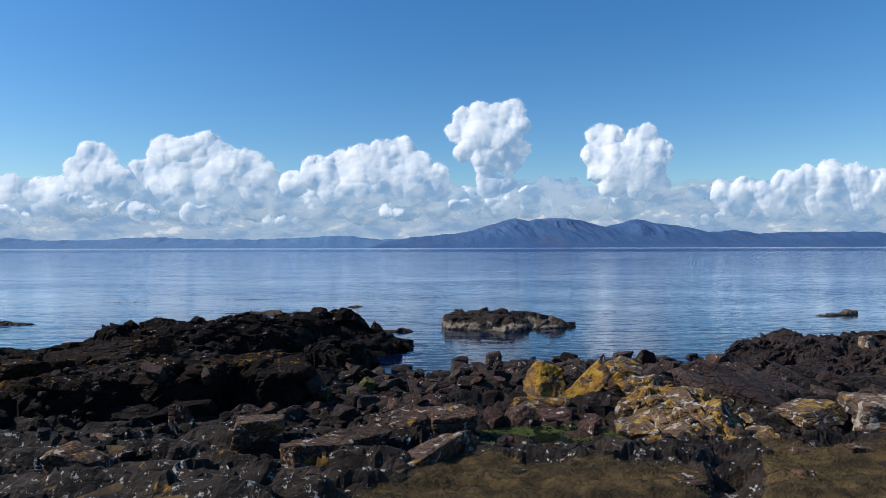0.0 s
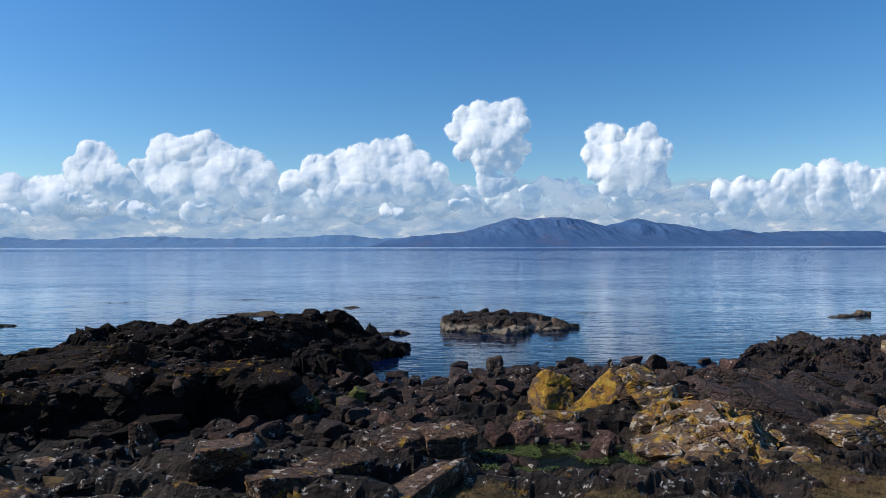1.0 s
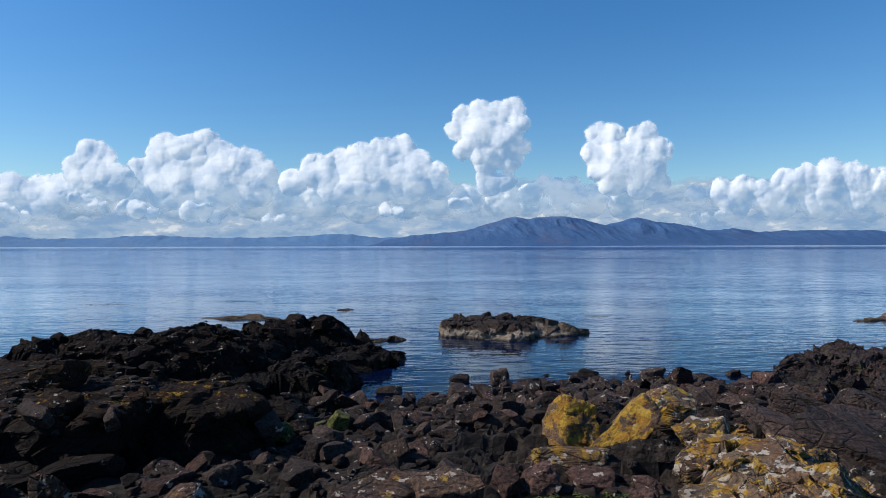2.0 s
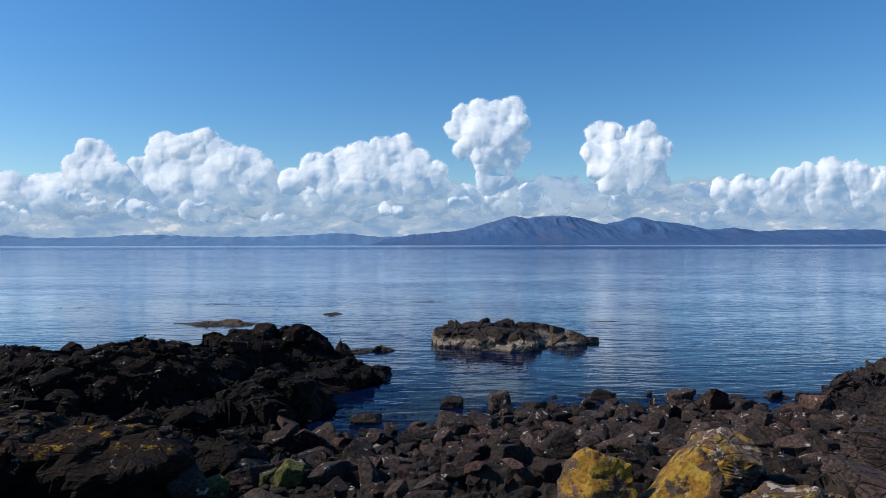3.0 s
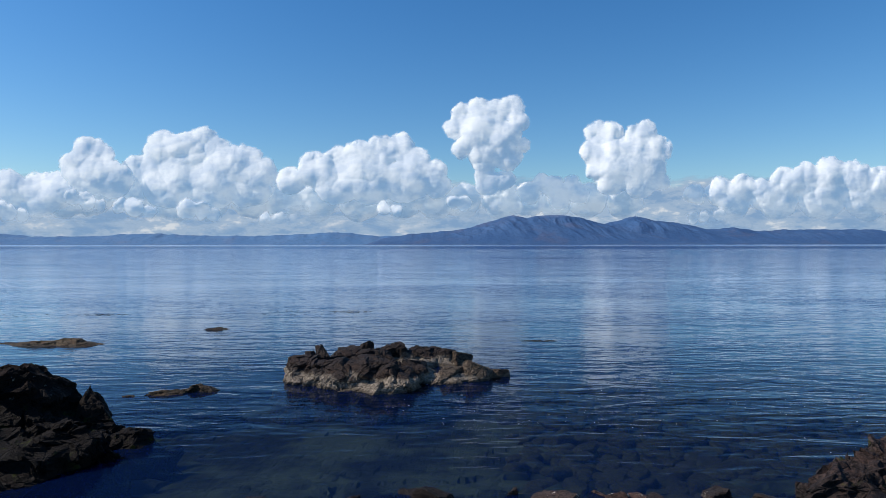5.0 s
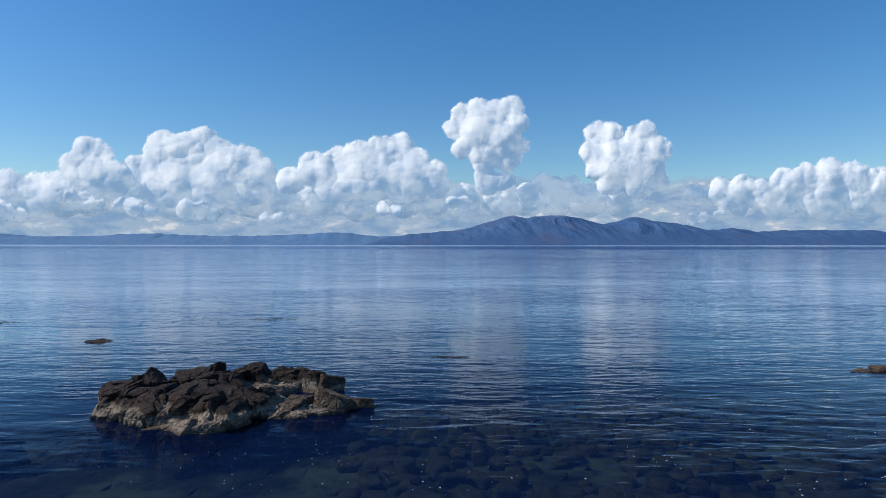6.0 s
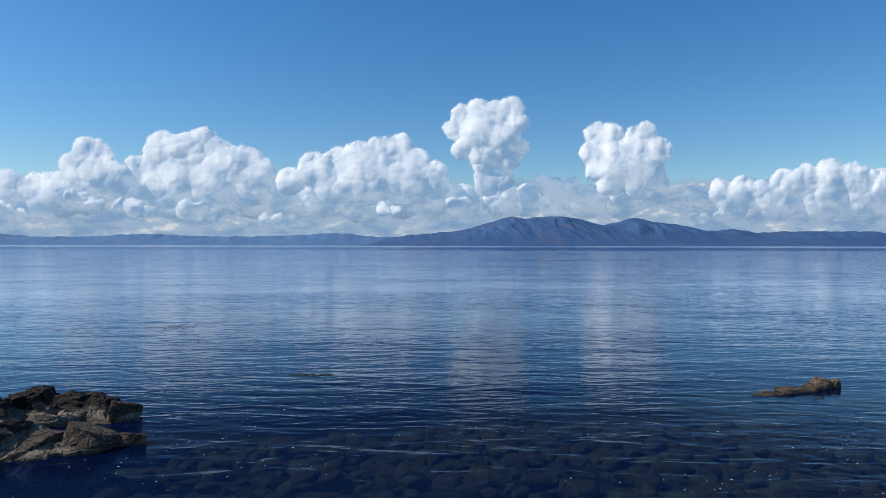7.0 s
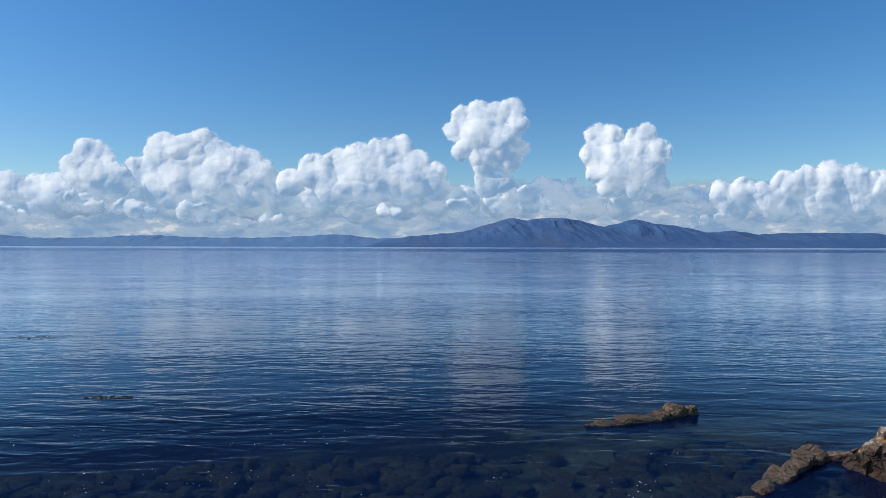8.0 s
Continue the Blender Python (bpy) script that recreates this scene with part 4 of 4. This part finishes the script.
# ---- named rocks of the shore ----
# kind, across, ahead, (width, depth, height), turn, seed, material, sunk, lean, label
BIG = [
    ("boulder", 0.0, 7.45, (2.6, 0.5, 0.55), 56, 211, M_SPOT, 0.3, (0, 0, 0), "long pale-edged slab along the turf"),
    ("boulder", -3.85, 6.75, (0.8, 0.6, 0.5), 15, 221, M_SPOT, 0.2, (0.1, 0, 0), "tan angular rock among dark ledges"),
    ("boulder", -1.35, 7.55, (0.9, 0.6, 0.6), 35, 223, M_SPOT, 0.25, (0, 0, 0), "brown slab standing beside the turf"),
    ("boulder", -0.9, 8.3, (1.0, 0.5, 0.5), 25, 227, M_SPOT, 0.22, (0, 0, 0), "brown slab standing beside the turf"),
    ("boulder", -5.0, 9.0, (1.0, 0.45, 0.3), 5, 229, M_SPOT, 0.17, (0, 0, 0), "flat ledge with pale lichen edges"),
    ("boulder", 3.15, 11.2, (0.4, 0.4, 0.4), 10, 231, M_RED, 0.18, (0, 0, 0), "small reddish-brown block beside the pool"),
    ("boulder", 5.7, 7.75, (0.45, 0.25, 0.16), 10, 233, M_SPOT, 0.05, (0, 0, 0), "small pale stone lying on the turf"),
    ("boulder", 5.2, 8.1, (0.5, 0.3, 0.26), -15, 235, M_SPOT, 0.14, (0, 0, 0), "low stone with orange lichen in the turf"),
    ("boulder", 2.85, 6.5, (0.55, 0.28, 0.2), 5, 237, M_SPOT, 0.13, (0, 0, 0), "flat pale stone in the turf"),
    ("boulder", 4.3, 6.6, (0.4, 0.25, 0.2), 0, 239, M_SPOT, 0.12, (0, 0, 0), "flat pale stone in the turf"),
    ("boulder", 8.3, 10.7, (1.8, 1.6, 1.1), -20, 57, M_WHITE, 0.25, (0, 0, 0), "large rock crusted with white lichen"),
    ("boulder", 6.95, 10.8, (1.3, 0.8, 0.5), 25, 61, M_PALE, 0.15, (0.2, 0, 0), "tilted slab with orange and white lichen"),
    ("boulder", -0.25, 10.3, (1.3, 0.9, 0.7), 25, 72, M_SPOT, 0.3, (0, 0, 0), "angular dark rock with orange lichen on its crest"),
    ("boulder", 0.45, 10.4, (0.9, 0.8, 0.7), 5, 75, M_SPOT, 0.15, (0, 0, 0), "angular dark rock with orange lichen"),
    ("boulder", 2.3, 12.0, (1.5, 0.5, 0.4), 4, 83, M_PALE, 0.2, (0, 0, 0), "low ledge of rock with golden lichen"),
    ("boulder", 2.0, 9.0, (0.8, 0.6, 0.55), 0, 91, M_SPOT, 0.12, (0, 0, 0), "grey rock with an orange lichen patch"),
    ("boulder", 1.2, 11.15, (0.42, 0.45, 0.55), 30, 93, M_RED, 0.22, (0.3, 0, 0), "tilted reddish-brown block beside the pool"),
    ("boulder", 1.7, 11.25, (0.5, 0.45, 0.5), 20, 95, M_RED, 0.22, (0.3, 0, 0), "tilted reddish-brown block beside the pool"),
    ("boulder", 2.5, 11.3, (0.65, 0.5, 0.42), 10, 97, M_RED, 0.22, (0, 0, 0), "reddish-brown block beside the pool"),
    ("boulder", -2.75, 10.6, (0.7, 0.5, 0.36), -8, 101, M_SPOT, 0.14, (0, 0, 0), "brown rock with white lichen on top"),
    ("boulder", -2.2, 8.0, (0.85, 0.6, 0.5), 20, 103, M_SPOT, 0.22, (0, 0, 0), "brown triangular rock with orange lichen"),
    ("boulder", -4.1, 10.1, (0.35, 0.4, 0.6), 0, 107, M_SPOT, 0.08, (0.2, 0, 0), "small upright pointed stone"),
    ("boulder", -1.2, 9.1, (1.1, 0.8, 0.5), 15, 109, M_SPOT, 0.12, (0, 0, 0), "flat brown rock with orange lichen"),
    ("boulder", -5.5, 11.2, (1.2, 0.8, 0.5), 5, 119, M_DARK, 0.12, (0, 0, 0), "flat dark slab below the outcrop"),
    ("boulder", -4.5, 11.4, (1.1, 0.7, 0.4), 12, 123, M_DARK, 0.12, (0, 0, 0), "flat dark slab below the outcrop"),
    ("boulder", -1.0, 18.9, (1.1, 0.8, 0.45), 20, 127, M_STONE, 0.1, (0, 0, 0), "dark rounded boulder in the inlet"),
    ("boulder", 0.9, 20.2, (1.0, 0.8, 0.5), 0, 131, M_STONE, 0.12, (0, 0, 0), "weed-covered dark boulder at the water's edge"),
    ("boulder", 1.95, 19.7, (0.7, 0.7, 0.6), 10, 133, M_STONE, 0.1, (0, 0, 0), "angular dark boulder at the water's edge"),
    ("boulder", 4.25, 21.2, (0.55, 0.5, 0.42), 0, 137, M_STONE, 0.1, (0, 0, 0), "angular dark boulder in the shallows"),
    ("boulder", 4.6, 20.8, (0.9, 0.6, 0.5), -20, 139, M_STONE, 0.1, (0.2, 0, 0), "angular dark boulder in the shallows"),
    ("boulder", 5.85, 21.2, (0.4, 0.4, 0.45), 0, 143, M_STONE, 0.08, (0, 0, 0), "small pointed boulder in the shallows"),
    ("boulder", 6.3, 20.3, (0.9, 0.7, 0.5), 20, 147, M_STONE, 0.1, (0, 0, 0), "grey boulder at the water's edge"),
    ("boulder", 7.0, 19.9, (0.95, 0.6, 0.5), 3, 149, M_RED, 0.1, (0, 0, 0), "square reddish block at the water's edge"),
    ("boulder", 7.3, 20.5, (0.8, 0.7, 0.55), 5, 151, M_RED, 0.1, (0, 0, 0), "square reddish block at the water's edge"),
    ("boulder", 8.9, 21.0, (0.75, 0.6, 0.45), 10, 153, M_STONE, 0.12, (0, 0, 0), "grey weed-topped boulder in the shallows"),
    ("boulder", 14.3, 20.0, (0.75, 0.65, 0.6), 10, 159, M_WHITE, 0.2, (0, 0, 0), "white-crusted boulder on the dark outcrop"),
    ("boulder", -2.6, 14.3, (0.6, 0.5, 0.42), 20, 171, M_MOSS, 0.1, (0, 0, 0), "weed-green boulder below the outcrop"),
    ("boulder", -2.0, 15.0, (0.5, 0.45, 0.4), 60, 173, M_MOSS, 0.1, (0, 0, 0), "weed-green boulder below the outcrop"),
    ("boulder", -1.5, 14.5, (0.45, 0.4, 0.36), 0, 175, M_MOSS, 0.08, (0, 0, 0), "weed-green boulder below the outcrop"),
    ("boulder", 9.3, 19.9, (1.0, 0.9, 0.5), 30, 157, M_RED, 0.1, (0, 0, 0), "reddish rock below the outcrop"),
]
peak = tagged(new("pointed_rock", rock_mesh("pointed_rock", 117, (1.5, 1.1, 1.15), M_DARK, 5, rough=0.1, lean=(-0.25, 0, 0), taper=0.8)), "pointed black rock at the end of the outcrop", "rock")
peak.matrix_basis = pose(-2.3, 24.2, -0.15)
TAKEN = []
# the lichened boulders above the beach: across, ahead, foot, size, tilt, lean
for x, y, foot, size, tilt, lean, seed, mat, label in (
        (2.47, 13.05, 0.42, (0.86, 0.85, 1.0), (0, 4, 10), (0.08, 0.12, 0), 31, M_GOLD, "upright boulder covered in golden lichen"),
        (3.30, 12.95, 0.35, (0.72, 1.15, 1.15), (-8, 14, -24), (0.30, 0.15, 0), 14, M_GOLD, "slanting slab covered in golden lichen"),
        (4.25, 14.0, 0.35, (1.05, 1.1, 0.98), (-6, 12, -25), (0.25, 0, 0), 23, M_PALE, "grey boulder spotted with pale lichen")):
    me = rock_mesh("boulder", seed, size, mat, 5, planes=12, rough=0.07, worn=22.0, lean=lean, taper=0.12, fit=True)
    tagged(new("boulder", me), label, "rock").matrix_basis = pose(x, y, foot, *tilt)
    TAKEN.append((x, y, 0.5))
for kind, x, y, size, turn, seed, mat, sunk, lean, label in BIG:
    if 18.5 < y < 21.6:
        size = (0.72 * size[0], 0.75 * size[1], 1.15 * size[2])
    big = max(size)
    me = rock_mesh(kind, seed, size, mat, 5 if big > 0.8 else 4, planes=14 if mat in (M_GOLD, M_WHITE) else 11, rough=0.08 if mat in (M_GOLD, M_WHITE) else 0.06, lean=lean, worn=16.0 if mat in (M_GOLD, M_WHITE) else 50.0)
    z = -0.36 * size[2] - 0.05 if sunk is None else float(surface_height(x, y)[0]) - sunk
    ob = tagged(new(kind, me), label, "rock")
    ob.matrix_basis = pose(x, y, z, 0, 0, turn)
    TAKEN.append((x, y, 0.5 * max(size[0], size[1])))

# slanting slabs between the lichened rocks and the outcrop by the water
sr = random.Random(63)
for x, y in ((6.3, 12.0), (7.0, 12.8), (7.7, 13.5), (6.2, 13.2), (7.3, 14.7), (8.4, 14.3), (8.8, 12.9), (6.9, 14.0), (9.3, 15.3), (8.0, 15.9), (9.6, 14.0), (10.3, 16.2), (9.9, 12.7)):
    size = (sr.uniform(1.3, 2.0), sr.uniform(0.7, 1.1), sr.uniform(0.45, 0.62))
    me = rock_mesh("slanting_rock", sr.randrange(5000), size, M_SLOPE, 4, planes=9, rough=0.06, worn=55.0, fit=True)
    ob = tagged(new("slanting_rock", me), "dark purple-brown slab slanting among the shore rocks", "rock", "slanting slabs")
    ob.matrix_basis = pose(x, y, float(surface_height(x, y)[0]) - 0.26, sr.uniform(-6, 8), sr.uniform(14, 28), sr.uniform(-45, -22))
    TAKEN.append((x, y, 0.6))

# small rocks standing in the pool
pr = random.Random(41)
for k in range(15):
    x, y = 1.9 + pr.uniform(-1.35, 1.35), 10.2 + pr.uniform(-0.6, 0.6)
    a = pr.uniform(0.22, 0.5)
    me = rock_mesh("boulder", 900 + k, (a, a * pr.uniform(0.6, 0.9), a * pr.uniform(0.7, 1.1)), pr.choice([M_RED, M_SPOT, M_STONE]), 4, rough=0.1, worn=26.0, ledge=0.04)
    ob = tagged(new("boulder", me), "small brown rock standing in the pool", "rock", "small rocks in the pool")
    ob.matrix_basis = pose(x, y, float(surface_height(x, y)[0]) - 0.06, pr.uniform(-15, 15), pr.uniform(-15, 15), pr.uniform(0, 180))

# ---- beach boulders, stones and cobbles ----
def scatter(count, x0, x1, y0, y1, seed, gap, density):
    """Places with room for each, thinned by a density."""
    r = random.Random(seed)
    found = []
    for _ in range(count * 30):
        x, y = r.uniform(x0, x1), r.uniform(y0, y1)
        if r.random() > density(x, y) or any((x - a) ** 2 + (y - b) ** 2 < (0.8 * c) ** 2 for a, b, c in TAKEN):
            continue
        if any((x - a) ** 2 + (y - b) ** 2 < gap * gap for a, b in found):
            continue
        found.append((x, y))
        if len(found) >= count:
            break
    return found


def beach(x, y):
    """Where the loose boulders lie."""
    shore = 20.2 + 0.25 * math.sin(x * 1.3)
    shore -= float(np.interp(x, [-3, -1, 0.5, 2], [3.5, 3.0, 2.2, 0]))
    a = 1.0 if -0.3 < x < 9.5 and 14.2 < y < shore and not (x > 7.5 and y < 18 - (x - 7.5)) else 0.0
    b = 1.0 if -2.6 < x < 0.5 and 12 < y < 17.6 else 0.0
    c = 0.9 if -5.5 < x < -1.5 and 10.2 < y < 12.2 else 0.0
    return max(a, b, c)


SHAPES = [rock_mesh("boulder", 300 + k, s, m, 4, planes=5 + k % 5, rough=0.05, worn=80.0) for k, (s, m) in enumerate(
    ((1.0, 0.48 + 0.1 * (k % 5), 0.45 + 0.13 * (k % 4)), M_RED if k % 4 == 0 else M_STONE) for k in range(24))]
r = random.Random(5)
places = scatter(290, -6.5, 9.5, 11, 21.2, 6, 0.33, beach)
heights = surface_height([p[0] for p in places], [p[1] for p in places])
for (x, y), z in zip(places, heights):
    s = r.uniform(0.28, 0.66) * (1.0 if r.random() < 0.75 else 1.3) * (1.0 if y < 18.5 else 0.75)
    me = r.choice(SHAPES)
    tall = s * r.uniform(0.7, 1.15)
    tall = min(tall, 0.5 / max(v.co.z for v in me.vertices))
    ob = tagged(new("boulder", me), "angular dark brown boulder on the shore", "rock", "loose boulders along the shore")
    ob.matrix_basis = pose(x, y, max(float(z), -0.3) - 0.14 * s, r.uniform(-32, 32), r.uniform(-32, 32), r.uniform(0, 360)) @ Matrix.Diagonal((s, s, tall, 1))


def stones(name, places, smin, smax, mat, seed, label, category, sub=2, sunk=False):
    """Many small stones in one mesh."""
    rr = np.random.default_rng(seed)
    shapes = [rock_shape(seed + k, (1.0, 0.8, 0.6), sub, rough=0.05, worn=7.0 if sunk else 40.0) for k in range(8)]
    h = surface_height([p[0] for p in places], [p[1] for p in places])
    cos, fs, base = [], [], 0
    for (x, y), z in zip(places, h):
        p, f = shapes[rr.integers(8)]
        s = rr.uniform(smin, smax)
        a = rr.uniform(0, 6.283)
        c, d = math.cos(a), math.sin(a)
        q = np.stack([p[:, 0] * c - p[:, 1] * d, p[:, 0] * d + p[:, 1] * c, p[:, 2]], -1) * s
        q = q + q[:, 2:3] * rr.uniform(-0.3, 0.3, (1, 3)) * np.array((1, 1, 0)) + np.array((x, y, min(z - 0.15 * s, -0.2 - 0.6 * s) if sunk else z - 0.15 * s))
        cos.append(q)
        fs.append(f + base)
        base += len(q)
    me = array_mesh(bpy.data.meshes.new(name), np.concatenate(cos), np.concatenate(fs), mat)
    return tagged(new(name, me), label, category, kind="stuff")


def strip(x, y):
    return 1.0 if beach(x, y) or (-7 < x < 0 and 8.5 < y < 12) else 0.2


def in_sea(x, y):
    deep = float(land(np.array(x), np.array(y)))
    patch = float(fbm(np.array(x * 0.3), np.array(y * 0.3), 0.0, 57, 3))
    return (1.0 if patch > -0.05 else 0.12) * float(np.interp(x, [6, 9], [0, 1])) if -1.15 < deep < -0.3 else 0.0


def edge(x, y):
    """Where stones lie in a line along the water."""
    inlet = float(np.interp(x, [-3, -1, 0.5, 2], [3.5, 3.0, 2.2, 0]))
    return 1.0 if y < 21.1 + 0.2 * math.sin(2 * x) - inlet else 0.0


EDGE = [rock_mesh("stone", 540 + k, (1.0, 0.8, 0.6), M_STONE if k % 4 else M_RED, 3, planes=7, rough=0.05, worn=50.0) for k in range(10)]
er = random.Random(21)
places = scatter(290, -1, 9.6, 16.5, 21.3, 19, 0.2, edge)
for (x, y), z in zip(places, surface_height([p[0] for p in places], [p[1] for p in places])):
    k = er.uniform(0.22, 0.5)
    ob = tagged(new("stone", er.choice(EDGE)), "dark angular stone at the water's edge", "stone", "stones at the water's edge")
    ob.matrix_basis = pose(x, y, float(z) - 0.1 * k, er.uniform(-25, 25), er.uniform(-25, 25), er.uniform(0, 360)) @ Matrix.Diagonal((k, k, k, 1))
stones("loose_stones", scatter(2200, -7, 9.5, 7, 21, 9, 0.07, strip), 0.07, 0.26, M_STONE, 500, "dark broken stones between the boulders", "stones")
stones("seabed_stones", scatter(900, 2, 27, 21.5, 33.5, 10, 0.24, in_sea), 0.25, 0.75, M_SEABED, 520, "weedy stones under shallow water", "stones", 3, True)

# ---- tide pools, weed ----
def sheet(name, cx, cy, rx, ry, z, mat, seed, label, category, bumpy=0.0, n=40, kind=""):
    """A flat or lumpy patch with an uneven rim."""
    A, R = np.meshgrid(np.linspace(2 * math.pi, 0, n), np.linspace(0, 1, 14))
    k = 1 + 0.3 * fbm(np.cos(A) * 1.7, np.sin(A) * 1.7, 0.0, seed, 3)
    X, Y = cx + np.cos(A) * R * rx * k, cy + np.sin(A) * R * ry * k
    Z = z + bumpy * (fbm(X * 9, Y * 9, 0.0, seed + 4, 3) - 0.4 + 0.8 * (1 - R))
    return tagged(new(name, grid_mesh(name, X, Y, Z, mat, True)), label, category, kind=kind)


sheet("tide_pool", 1.9, 10.2, 2.0, 1.0, 0.56, M_POOL, 3, "shallow rock pool reflecting blue sky", "water", kind="structure")



def foam(count, seed):
    """White flecks adrift near the shore."""
    rr = np.random.default_rng(seed)
    x = np.concatenate([rr.uniform(2, 26, count), 21.5 + rr.normal(size=count // 6) * 2.4])
    y = np.concatenate([rr.uniform(22.5, 33, count), 29.6 + rr.normal(size=count // 6) * 0.5])
    keep = (fbm(x * 0.4, y * 0.8, 0.0, 93, 3) > 0.3) & (island(x, y) < -0.1)
    x, y = x[keep], y[keep]
    k = np.arange(6) / 6 * 2 * math.pi
    r = 0.010 * rr.uniform(0.35, 1.0, (len(x), 6)) * rr.uniform(0.5, 1.6, (len(x), 1))
    co = np.stack([x[:, None] + r * np.cos(k) * 1.6, y[:, None] + r * np.sin(k), np.full((len(x), 6), 0.006)], -1).reshape(-1, 3)
    me = array_mesh(bpy.data.meshes.new("foam"), co, np.arange(len(co)).reshape(-1, 6), M_FOAM)
    return tagged(new("foam", me), "small white foam flecks on the sea", "foam", kind="stuff")


foam(1300, 8)


# weed in the pools and gullies
def weed(places, count, seed, mat=None, name="green_weed", label="bright green weed floating in rock pools", big=1.0):
    """Ragged green fronds in clumps; each place is (across, ahead, half width, half depth, height)."""
    rr = np.random.default_rng(seed)
    co = []
    for cx, cy, rx, ry, z in places:
        a, r = rr.uniform(0, 6.283, count), np.sqrt(rr.uniform(0, 1, count))
        x, y = cx + rx * r * np.cos(a), cy + ry * r * np.sin(a)
        keep = fbm(x * 5, y * 5, 0.0, seed, 3) > -0.25 + 0.5 * (r[:] - 0.5)
        x, y = x[keep], y[keep]
        n = len(x)
        t, l, w = rr.uniform(0, 6.283, n), big * rr.uniform(0.015, 0.05, n), big * rr.uniform(0.006, 0.014, n)
        h = z + rr.uniform(0.0, 0.03, n)
        c, d = np.cos(t), np.sin(t)
        q = [np.stack([x + u * l * c - v * w * d, y + u * l * d + v * w * c, h + e], -1) for u, v, e in ((-1, 0, -0.01), (0, -1, 0.004), (1, 0, -0.01), (0, 1, 0.004))]
        co.append(np.stack(q, 1).reshape(-1, 3))
    co = np.concatenate(co)
    me = array_mesh(bpy.data.meshes.new(name), co, np.arange(len(co)).reshape(-1, 4), mat or M_ALGAE)
    return tagged(new(name, me), label, "seaweed", kind="stuff")


weed([(-18.2, 43.8, 3.6, 1.7, -0.022), (-3.8, 46.0, 2.8, 1.5, -0.022), (-0.4, 46.5, 1.2, 0.6, -0.02), (8.6, 35.9, 0.7, 0.2, -0.02), (-14.0, 45.0, 1.8, 0.5, -0.02), (-22.0, 43.0, 2.0, 0.6, -0.02)], 420, 44, M_KELP, "kelp", "dark kelp fronds at the sea's surface", 2.4)
weed([(0.75, 9.75, 0.81, 0.35, 0.57), (1.5, 10.6, 0.61, 0.28, 0.57), (2.4, 10.75, 0.88, 0.31, 0.57), (2.95, 10.35, 0.54, 0.35, 0.57), (1.9, 9.75, 0.68, 0.22, 0.57), (0.15, 9.3, 0.54, 0.35, 0.74), (-0.55, 9.9, 0.47, 0.31, 0.66)], 900, 30)

# ---- turf ----
def grass(count, seed):
    rr = np.random.default_rng(seed)
    x, y = rr.uniform(-1.5, 8.0, count * 3), rr.uniform(4.6, 9.2, count * 3)
    keep = turf_mask(x, y) > 0.5
    x, y = x[keep][:count], y[keep][:count]
    z = ground(x, y) + 0.045
    a, h, w = rr.uniform(0, 6.283, len(x)), rr.uniform(0.006, 0.02, len(x)), rr.uniform(0.002, 0.004, len(x))
    lean = rr.uniform(1.0, 3.0, len(x)) * h
    dx, dy = np.cos(a), np.sin(a)
    bx, by = np.cos(a + 1.2 * rr.normal(size=len(x))), np.sin(a + 0.8)
    p0 = np.stack([x - dy * w, y + dx * w, z - 0.01], -1)
    p1 = np.stack([x + dy * w, y - dx * w, z - 0.01], -1)
    p2 = np.stack([x + bx * lean, y + by * lean, z + h], -1)
    co = np.stack([p0, p1, p2], 1).reshape(-1, 3)
    me = array_mesh(bpy.data.meshes.new("grass"), co, np.arange(len(co)).reshape(-1, 3), M_GRASS)
    return tagged(new("grass", me), "short dry brown-green coastal grass", "grass", kind="stuff")


grass(150000, 12)
TX, TY = np.meshgrid(axis((-34, -1.6, 0.8), (-1.6, 8.2, 0.05), (8.2, 34, 0.8)), axis((-30, 4, 0.8), (4.0, 9.4, 0.05)))
TZ = ground(TX, TY) + 0.03 * turf_mask(TX, TY) - 0.06 * (1 - turf_mask(TX, TY))
tagged(new("turf", grid_mesh("turf", TX, TY, TZ, M_TURF, True)), "brown grassy turf over the rock", "turf", kind="structure")
